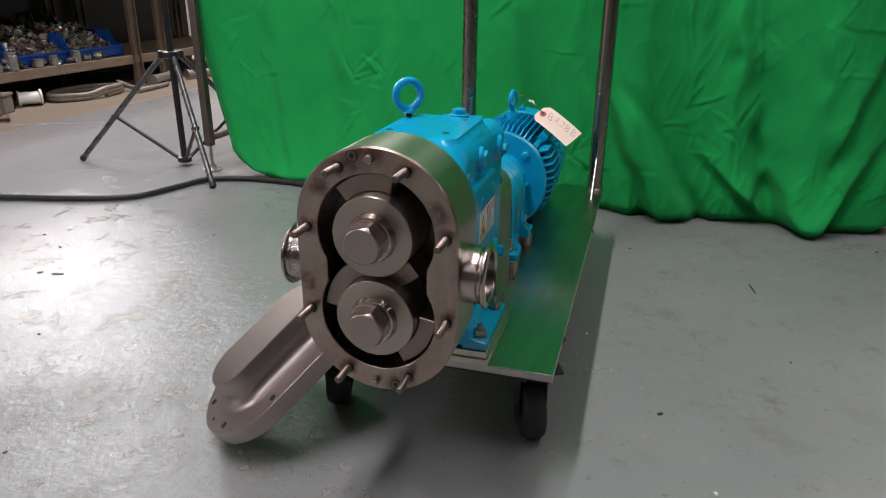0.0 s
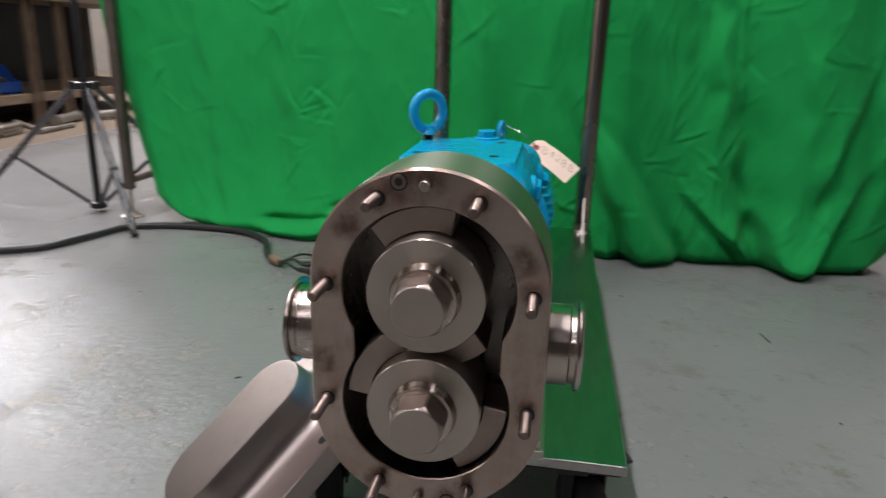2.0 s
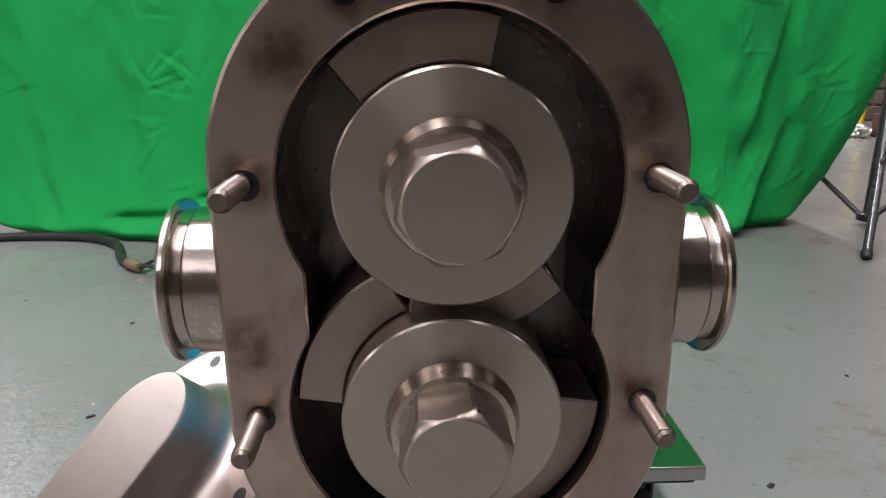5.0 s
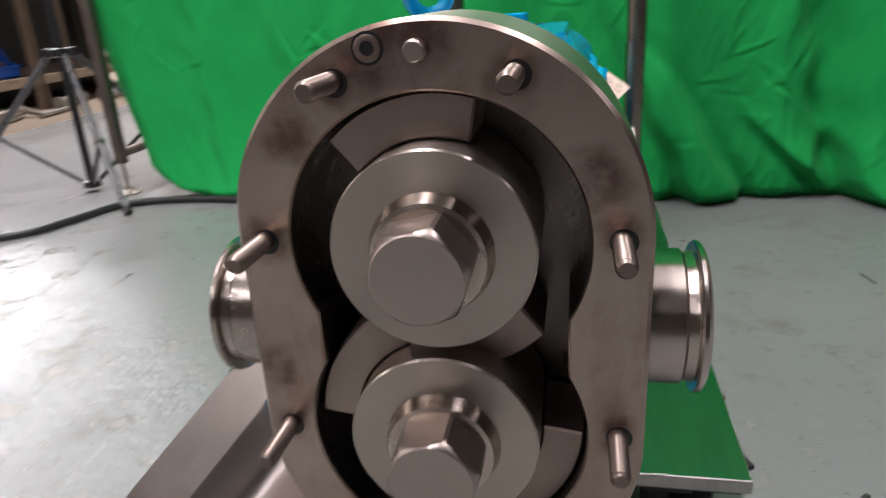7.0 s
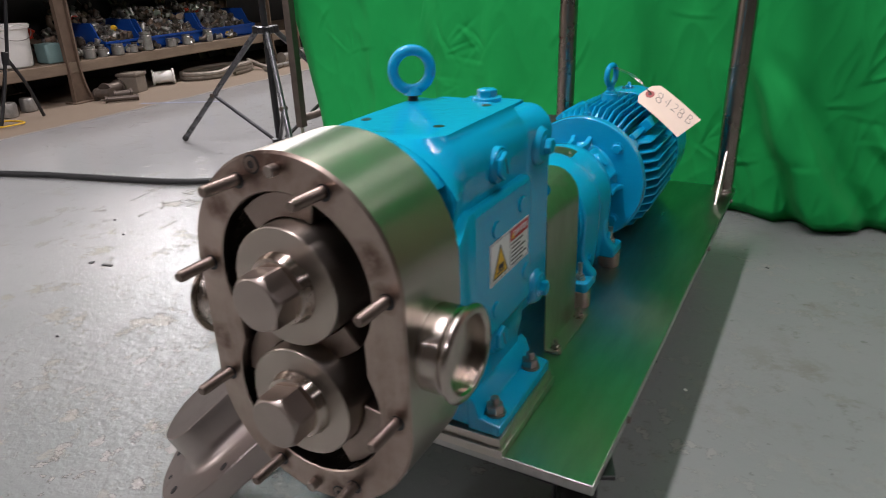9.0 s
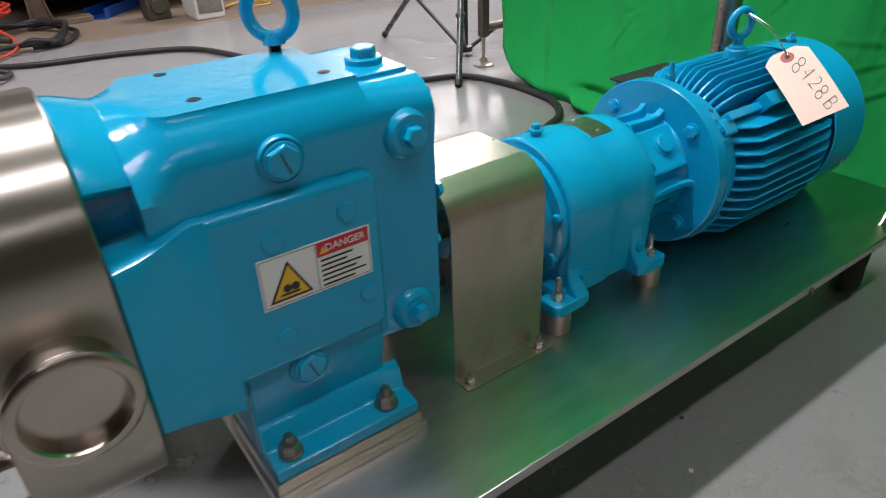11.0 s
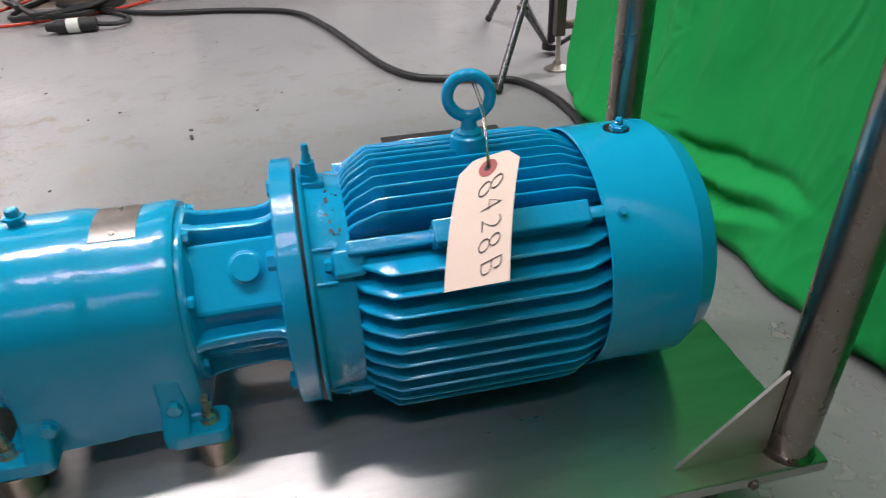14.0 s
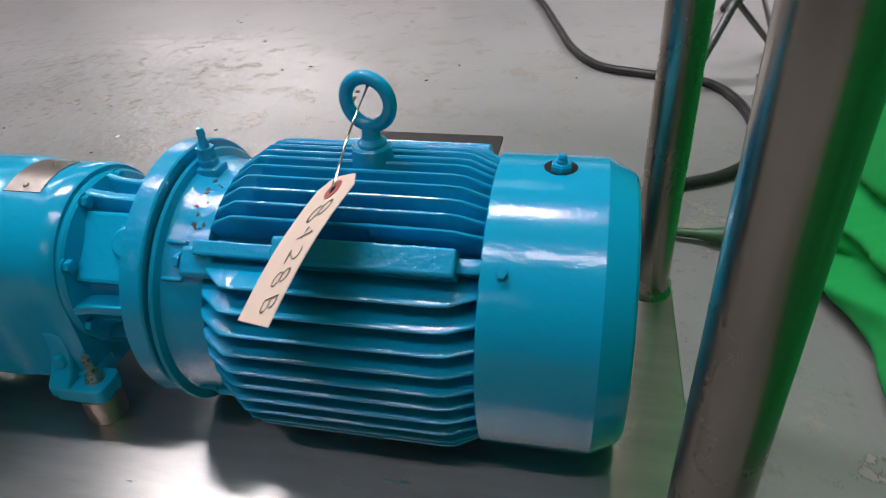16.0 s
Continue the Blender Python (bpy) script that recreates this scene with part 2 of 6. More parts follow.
def floor_material():
    m = bpy.data.materials.new("painted_concrete")
    m.use_nodes = True
    nt = m.node_tree
    L, N = nt.links.new, nt.nodes.new
    b = nt.nodes["Principled BSDF"]
    tex = N("ShaderNodeTexCoord")

    def noise_tex(scale, detail=8, rough=0.6):
        n = N("ShaderNodeTexNoise")
        n.inputs["Scale"].default_value, n.inputs["Detail"].default_value, n.inputs["Roughness"].default_value = scale, detail, rough
        L(tex.outputs["Object"], n.inputs["Vector"])
        return n.outputs["Fac"]

    def rng(src, a, c, lo=0.0, hi=1.0):
        n = N("ShaderNodeMapRange")
        for i, v in ((1, a), (2, c), (3, lo), (4, hi)):
            n.inputs[i].default_value = v
        L(src, n.inputs[0])
        return n.outputs[0]

    def mixc(f, a, c):
        n = N("ShaderNodeMix")
        n.data_type = "RGBA"
        L(f, n.inputs["Factor"])
        for key, v in (("A", a), ("B", c)):
            if isinstance(v, tuple):
                n.inputs[key].default_value = (*v, 1)
            else:
                L(v, n.inputs[key])
        return n.outputs["Result"]

    def mul(a, c, op="MULTIPLY"):
        n = N("ShaderNodeMath")
        n.operation = op
        for i, v in ((0, a), (1, c)):
            if isinstance(v, float):
                n.inputs[i].default_value = v
            else:
                L(v, n.inputs[i])
        return n.outputs[0]

    cloud = rng(noise_tex(1.3, 6, 0.6), 0.3, 0.7)
    col = mixc(cloud, (0.182, 0.192, 0.184), (0.224, 0.224, 0.216))
    # base colour blends paler towards -x, along a noisy edge
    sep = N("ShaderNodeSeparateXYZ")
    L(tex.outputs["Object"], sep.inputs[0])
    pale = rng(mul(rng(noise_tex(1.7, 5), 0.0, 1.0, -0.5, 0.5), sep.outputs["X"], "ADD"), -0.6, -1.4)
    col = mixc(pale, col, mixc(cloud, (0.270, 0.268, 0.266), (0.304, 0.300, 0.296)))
    # worn patches, many small and some large
    area = mul(rng(noise_tex(0.9, 4, 0.6), 0.36, 0.56), rng(sep.outputs["X"], 0.5, -0.4, 0.3, 1.0))
    area = mul(area, rng(sep.outputs["X"], -1.9, -1.3, 0.12, 1.0))
    chips = rng(noise_tex(11.0, 12, 0.74), 0.565, 0.585)
    chips = mul(chips, area)
    near = mul(rng(sep.outputs["X"], -1.1, -0.2, 0.12, 1.0), mul(rng(sep.outputs["Y"], 0.35, 0.0), rng(sep.outputs["X"], -1.9, -1.3)), "MAXIMUM")
    fine = rng(noise_tex(42.0, 4, 0.6), 0.66, 0.70)
    stains = rng(noise_tex(3.1, 9, 0.78), 0.57, 0.68, 0.0, 0.6)
    scuff = rng(noise_tex(7.0, 10, 0.82), 0.575, 0.66, 0.0, 0.5)
    col = mixc(mul(stains, rng(near, 0.0, 1.0, 0.45, 1.0)), col, (0.165, 0.152, 0.125))
    col = mixc(mul(scuff, near), col, (0.10, 0.085, 0.065))
    # brown drag marks on the walked side of the cart
    drag = mul(rng(noise_tex(4.0, 12, 0.8), 0.53, 0.60, 0.0, 0.55), rng(noise_tex(1.6, 3), 0.42, 0.58))
    col = mixc(mul(drag, rng(sep.outputs["X"], 0.0, 0.5)), col, (0.13, 0.108, 0.08))
    col = mixc(chips, col, (0.25, 0.238, 0.21))
    col = mixc(mul(mul(fine, near), 0.55), col, (0.115, 0.11, 0.10))
    # small crisp flakes, each with a dirty rim
    flake_n = noise_tex(26.0, 5, 0.62)
    flake_zone = mul(mul(rng(noise_tex(2.3, 4, 0.6), 0.42, 0.56), near), rng(sep.outputs["X"], 0.40, -0.05, 0.22, 1.0))
    flakes = mul(rng(flake_n, 0.60, 0.607), flake_zone)
    rims = mul(mul(rng(flake_n, 0.575, 0.600), rng(flake_n, 0.615, 0.603)), flake_zone)
    col = mixc(mul(flakes, 0.8), col, (0.30, 0.275, 0.25))
    col = mixc(mul(rims, 0.75), col, (0.075, 0.066, 0.055))
    # bare strip beside the bench
    wob = mul(rng(noise_tex(5.0, 4), 0.0, 1.0, -0.05, 0.05), sep.outputs["X"], "ADD")
    bare = rng(wob, -2.72, -2.76)
    col = mixc(bare, col, (0.20, 0.155, 0.115))
    L(col, b.inputs["Base Color"])
    rough = rng(noise_tex(5.0, 3, 0.5), 0.3, 0.7, 0.115, 0.19)
    rough = mul(rough, mul(chips, -0.08), "ADD")
    rough = mul(rough, mul(bare, 0.4), "ADD")
    L(rough, b.inputs["Roughness"])
    h = mul(mul(mul(chips, -0.5), mul(flakes, -0.7), "ADD"), mul(rng(noise_tex(60.0, 6, 0.75), 0.25, 0.75, 0.0, 0.6), mul(rng(area, 0.0, 1.0, 0.10, 1.1), rng(near, 0.1, 1.0, 0.45, 1.0))), "ADD")
    lumps = mul(rng(noise_tex(34.0, 4, 0.6), 0.3, 0.7, 0.0, 0.9), mul(rng(near, 0.1, 1.0, 0.0, 1.0), rng(sep.outputs["X"], 0.40, -0.05, 0.2, 1.0)))
    h = mul(h, mul(lumps, rng(noise_tex(1.5, 3), 0.4, 0.6, 0.35, 1.0)), "ADD")
    bp = N("ShaderNodeBump")
    bp.inputs["Strength"].default_value, bp.inputs["Distance"].default_value = 0.48, 0.0035
    L(h, bp.inputs["Height"])
    L(bp.outputs[0], b.inputs["Normal"])
    return m


floor_paint = floor_material()


# ---- mesh helpers ----
def merge(bm, tmp, m=None):
    if m is not None:
        bmesh.ops.transform(tmp, matrix=m, verts=tmp.verts)
    data = bpy.data.meshes.new("tmp")
    tmp.to_mesh(data)
    tmp.free()
    bm.from_mesh(data)
    bpy.data.meshes.remove(data)


def bevel_sharp(tmp, width, seg=2, angle=30):
    if width <= 0:
        return
    edges = [e for e in tmp.edges if len(e.link_faces) == 2 and e.calc_face_angle(0) > radians(angle)]
    if edges:
        bmesh.ops.bevel(tmp, geom=edges, offset=width, segments=seg, profile=0.5, affect="EDGES", clamp_overlap=True)


def box(bm, lo, hi, bevel=0.0, m=None, seg=2):
    t = bmesh.new()
    bmesh.ops.create_cube(t, size=1.0)
    c = [(a + b) / 2 for a, b in zip(lo, hi)]
    s = [abs(b - a) for a, b in zip(lo, hi)]
    bmesh.ops.transform(t, matrix=Matrix.Translation(c) @ Matrix.Diagonal((*s, 1)), verts=t.verts)
    bevel_sharp(t, bevel, seg)
    merge(bm, t, m)


def along(p0, p1):
    """Pose whose z axis runs from p0 towards p1."""
    v = Vector(p1) - Vector(p0)
    return Matrix.Translation(p0) @ v.to_track_quat("Z", "Y").to_matrix().to_4x4()


def lathe(bm, profile, p0, p1, seg=32, turn=0.0):
    """Turn (radius, height) rows about the axis from p0 towards p1; the ends are closed."""
    t = bmesh.new()
    rings = []
    for r, h in profile:
        rings.append([t.verts.new((r * math.cos(2 * math.pi * i / seg + turn), r * math.sin(2 * math.pi * i / seg + turn), h)) for i in range(seg)])
    for a, b in zip(rings, rings[1:]):
        for i in range(seg):
            t.faces.new((a[i], a[(i + 1) % seg], b[(i + 1) % seg], b[i]))
    if profile[0][0] > 1e-5:
        t.faces.new(rings[0][::-1])
    if profile[-1][0] > 1e-5:
        t.faces.new(rings[-1])
    bmesh.ops.remove_doubles(t, verts=t.verts, dist=1e-6)
    merge(bm, t, along(p0, p1))


def rod(bm, p0, p1, r, seg=20, bevel=0.0, r2=None):
    h = (Vector(p1) - Vector(p0)).length
    r2 = r if r2 is None else r2
    prof = [(r - bevel, 0), (r, bevel), (r2, h - bevel), (r2 - bevel, h)] if bevel else [(r, 0), (r2, h)]
    lathe(bm, prof, p0, p1, seg)


def smooth_path(points, steps=8, closed=False):
    pts = [Vector(p) for p in points]
    n = len(pts)
    out = []
    for i in range(n if closed else n - 1):
        g = lambda k: pts[k % n] if closed else pts[min(max(k, 0), n - 1)]
        a, b, c, d = g(i - 1), g(i), g(i + 1), g(i + 2)
        for k in range(steps):
            s = k / steps
            out.append(0.5 * ((2 * b) + (c - a) * s + (2 * a - 5 * b + 4 * c - d) * s * s + (3 * b - a - 3 * c + d) * s ** 3))
    if not closed:
        out.append(pts[-1])
    return out


def tube(bm, pts, r, seg=10, closed=False):
    pts = [Vector(p) for p in pts]
    n = len(pts)
    t = bmesh.new()
    rings, up = [], None
    for i, p in enumerate(pts):
        a = pts[(i - 1) % n] if closed else pts[max(i - 1, 0)]
        b = pts[(i + 1) % n] if closed else pts[min(i + 1, n - 1)]
        d = (b - a).normalized()
        if up is None:
            up = d.orthogonal().normalized()
        up = (up - d * up.dot(d)).normalized()
        side = d.cross(up)
        rr = r(i / (n - 1)) if callable(r) else r
        rings.append([t.verts.new(p + rr * (math.cos(2 * math.pi * k / seg) * up + math.sin(2 * math.pi * k / seg) * side)) for k in range(seg)])
    pairs = list(zip(rings, rings[1:])) + ([(rings[-1], rings[0])] if closed else [])
    for a, b in pairs:
        for k in range(seg):
            t.faces.new((a[k], a[(k + 1) % seg], b[(k + 1) % seg], b[k]))
    if not closed:
        t.faces.new(rings[0][::-1])
        t.faces.new(rings[-1])
    bmesh.ops.recalc_face_normals(t, faces=t.faces)
    merge(bm, t)


def torus(bm, R, r, m, seg=40, ring=14, squash=1.0):
    tube_pts = [m @ Vector((R * math.cos(2 * math.pi * i / seg), R * math.sin(2 * math.pi * i / seg) * squash, 0)) for i in range(seg)]
    tube(bm, tube_pts, r, ring, True)


def prism(bm, outline, h0, h1, m=None, bevel=0.0, seg=2):
    """Extrude a plane outline from h0 to h1 along z, then apply the pose m."""
    t = bmesh.new()
    a = [t.verts.new((x, y, h0)) for x, y in outline]
    b = [t.verts.new((x, y, h1)) for x, y in outline]
    n = len(outline)
    t.faces.new(a[::-1])
    t.faces.new(b)
    for i in range(n):
        t.faces.new((a[i], a[(i + 1) % n], b[(i + 1) % n], b[i]))
    bmesh.ops.recalc_face_normals(t, faces=t.faces)
    bevel_sharp(t, bevel, seg)
    merge(bm, t, m)


def round_rect(x0, y0, x1, y1, r, n=5):
    pts = []
    for cx, cy, a0 in ((x1 - r, y1 - r, 0), (x0 + r, y1 - r, 90), (x0 + r, y0 + r, 180), (x1 - r, y0 + r, 270)):
        for k in range(n + 1):
            a = radians(a0 + 90 * k / n)
            pts.append((cx + r * math.cos(a), cy + r * math.sin(a)))
    return pts


# outlines drawn in x, z are carried along +y by this pose
XZ = Matrix(((1, 0, 0, 0), (0, 0, 1, 0), (0, 1, 0, 0), (0, 0, 0, 1)))
# outlines drawn in y, z are carried along +x by this pose
YZ = Matrix(((0, 0, 1, 0), (1, 0, 0, 0), (0, 1, 0, 0), (0, 0, 0, 1)))


def finish(bm, name, mat, angle=35):
    data = bpy.data.meshes.new(name)
    bmesh.ops.recalc_face_normals(bm, faces=bm.faces)
    # large plane faces beside narrow bevels keep their own normal
    bm.normal_update()
    bm.faces.index_update()
    areas = [f.calc_area() for f in bm.faces]
    curved = []
    for f in bm.faces:
        near = [areas[g.index] for e in f.edges for g in e.link_faces if g.index != f.index and g.normal.angle(f.normal, 0) < radians(angle)]
        curved.append(not near or areas[f.index] < 5 * max(near))
    bm.to_mesh(data)
    bm.free()
    data.materials.append(mat)
    data.polygons.foreach_set("use_smooth", [True] * len(data.polygons))
    data.set_sharp_from_angle(angle=radians(angle))
    data.polygons.foreach_set("use_smooth", curved)
    return data


def thing(name, base, label, category, group="", kind=""):
    ob = new(name)
    ob.location = base
    ob.empty_display_size = 0.02
    return tagged(ob, label, category, group, kind)


def hang(ob, parent, m=None):
    """Parent ob, which is built in world places (or put there by m), without moving it."""
    ob.parent = parent
    if parent.parent:
        ob.matrix_parent_inverse = parent.matrix_basis.inverted()
    else:
        ob.matrix_parent_inverse = Matrix.Translation(-Vector(parent.location))
    if m is not None:
        ob.matrix_basis = m
    return ob


def part(name, bm, mat, parent, label="", m=None, angle=35):
    data = bm if isinstance(bm, bpy.types.Mesh) else finish(bm, name, mat, angle)
    ob = new(name, data)
    hang(ob, parent, m)
    if label:
        ob["label"] = label
    return ob


def solo(name, bm, mat, label, category, group="", kind="", angle=35):
    return tagged(new(name, finish(bm, name, mat, angle)), label, category, group, kind)


def text_mesh(words, size, mat, thick=0.0003, spacing=1.0, thin=0.0):
    cu = bpy.data.curves.new("writing", "FONT")
    cu.body, cu.size, cu.extrude, cu.align_x, cu.align_y = words, size, thick, "CENTER", "CENTER"
    cu.space_character, cu.offset = spacing, thin
    ob = bpy.data.objects.new("writing", cu)
    scene.collection.objects.link(ob)
    bpy.context.view_layer.update()
    data = bpy.data.meshes.new_from_object(ob.evaluated_get(bpy.context.evaluated_depsgraph_get()))
    bpy.data.objects.remove(ob)
    data.materials.clear()
    data.materials.append(mat)
    return data


MESHES = {}


def hex_bolt(mat, size):
    """Hex head on a round washer face, along +z from 0."""
    key = ("bolt", mat.name, size)
    if key not in MESHES:
        bm = bmesh.new()
        lathe(bm, [(size * 1.25, 0), (size * 1.25, size * 0.15), (size * 1.2, size * 0.2)], (0, 0, 0), (0, 0, 1), 20)
        lathe(bm, [(size, size * 0.2), (size, size * 0.85), (size * 0.85, size)], (0, 0, 0), (0, 0, 1), 6)
        MESHES[key] = finish(bm, "bolt", mat)
    return MESHES[key]


def stud_nut(size, length, mat=None):
    """A washer, a nut and the threaded end of a stud, along +z from 0."""
    mat = mat or zinc
    key = ("nut", mat.name, size, length)
    if key not in MESHES:
        bm = bmesh.new()
        rod(bm, (0, 0, 0), (0, 0, size * 0.2), size * 1.2, 20)
        lathe(bm, [(size, size * 0.2), (size, size * 1.1), (size * 0.85, size * 1.25)], (0, 0, 0), (0, 0, 1), 6)
        prof = []
        h = size * 1.2
        while h < length:
            prof += [(size * 0.52, h), (size * 0.46, h + 0.0009)]
            h += 0.0018
        prof += [(size * 0.4, length)]
        lathe(bm, prof, (0, 0, 0), (0, 0, 1), 12)
        MESHES[key] = finish(bm, "nut", mat)
    return MESHES[key]


def facing(p, d):
    return along(p, Vector(p) + Vector(d))


# ---- setting ----
def slab(name, lo, hi, mat, label, category):
    bm = bmesh.new()
    box(bm, lo, hi)
    return solo(name, bm, mat, label, category, kind="structure")


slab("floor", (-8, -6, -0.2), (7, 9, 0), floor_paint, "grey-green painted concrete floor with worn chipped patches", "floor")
# unseen enclosure: dark south and east cut fill, white west feeds floor glare
slab("wall_north", (-8, 9.0, 0), (7, 9.2, 3.8), wall_bounce, "unseen plain wall toned for bounce light", "wall")
slab("wall_south", (-8, -6.2, 0), (7, -6.0, 3.8), wall_low_bounce, "unseen wall darkened to cut fill light", "wall")
slab("wall_west", (-8.2, -6.2, 0), (-8.0, 9.2, 3.8), wall_high_bounce, "unseen plain wall toned for bounce light", "wall")
slab("wall_east", (7.0, -6.2, 0), (7.2, 9.2, 3.8), wall_low_bounce, "unseen wall darkened to cut fill light", "wall")
slab("ceiling", (-8.2, -6.2, 3.8), (7.2, 9.2, 4.0), ceiling_bounce, "unseen plain ceiling toned for bounce light", "ceiling")


# ---- green drape ----
def lerp_table(table, z):
    for (z0, v0), (z1, v1) in zip(table, table[1:]):
        if z <= z1:
            return v0 + (v1 - v0) * max(0, (z - z0)) / (z1 - z0)
    return table[-1][1]


# folds of the drape: upper end, lower end (x, z), height and width of the bulge
FOLDS = [(0.50, 1.3, 0.56, 0.55, 0.030, 0.10), (0.54, 0.62, 0.64, 0.10, 0.040, -0.10), (0.665, 0.25, 0.79, 0.03, 0.058, 0.07), (0.19, 0.40, 0.37, 0.04, 0.050, 0.075), (0.26, 0.34, 0.46, 0.03, 0.034, -0.05),
         (0.53, 0.185, 0.67, 0.06, 0.045, 0.04), (0.95, 0.24, 0.855, 0.05, 0.050, -0.055), (0.94, 0.60, 0.86, 0.31, 0.030, -0.05), (0.93, 1.1, 1.02, 0.35, 0.022, 0.09), (0.20, 1.5, 0.10, 0.7, 0.016, 0.09), (0.74, 1.4, 0.80, 0.5, 0.016, 0.08),
         (-0.26, 0.12, -0.52, 0.075, 0.06, 0.035), (-0.40, 0.05, -0.76, 0.02, 0.055, 0.035), (-0.28, 0.07, -0.46, 0.02, 0.055, 0.03), (-1.02, 0.9, -0.92, 0.08, 0.012, 0.08), (-0.45, 1.2, -0.55, 0.3, 0.008, 0.09), (-0.75, 1.2, -0.70, 0.25, 0.009, 0.10)]


def pressed_creases():
    """Sharp short creases in the cloth: middle, direction, half length, height and width. Some fan out from one pinched spot."""
    rnd = random.Random(77)
    out = []

    def add(x, z, a, half):
        ux, uz = math.cos(a), math.sin(a)
        out.append((x, z, ux, uz, half, rnd.choice((1, 1, -0.8)) * (0.55 if x < 0.62 else 0.32) * rnd.uniform(0.0035, 0.0090) * min(1.0, half / 0.05), rnd.uniform(0.0042, 0.0080)))

    for k in range(44):
        x, z = (rnd.uniform(0.05, 1.2), rnd.uniform(0.12, 1.0)) if k < 30 else (rnd.uniform(-1.15, 0.05), rnd.uniform(0.15, 1.0))
        first = rnd.uniform(0, math.pi)
        for q in range(rnd.randint(3, 6)):
            a = first + rnd.uniform(-1.3, 1.3)
            half = rnd.uniform(0.022, 0.075)
            add(x + math.cos(a) * half * rnd.uniform(0.6, 1.2), z + math.sin(a) * half * rnd.uniform(0.6, 1.2), a, half)
    for k in range(70):
        add(rnd.uniform(-1.2, 1.2), rnd.uniform(0.08, 1.0), rnd.gauss(1.3, 0.6), rnd.uniform(0.03, 0.11))
    # gathers low down near the posts
    for k in range(26):
        x = rnd.uniform(0.1, 1.1)
        add(x, rnd.uniform(0.04, 0.30), rnd.gauss(2.1 if x < 0.7 else 1.0, 0.35), rnd.uniform(0.04, 0.10))
    return out


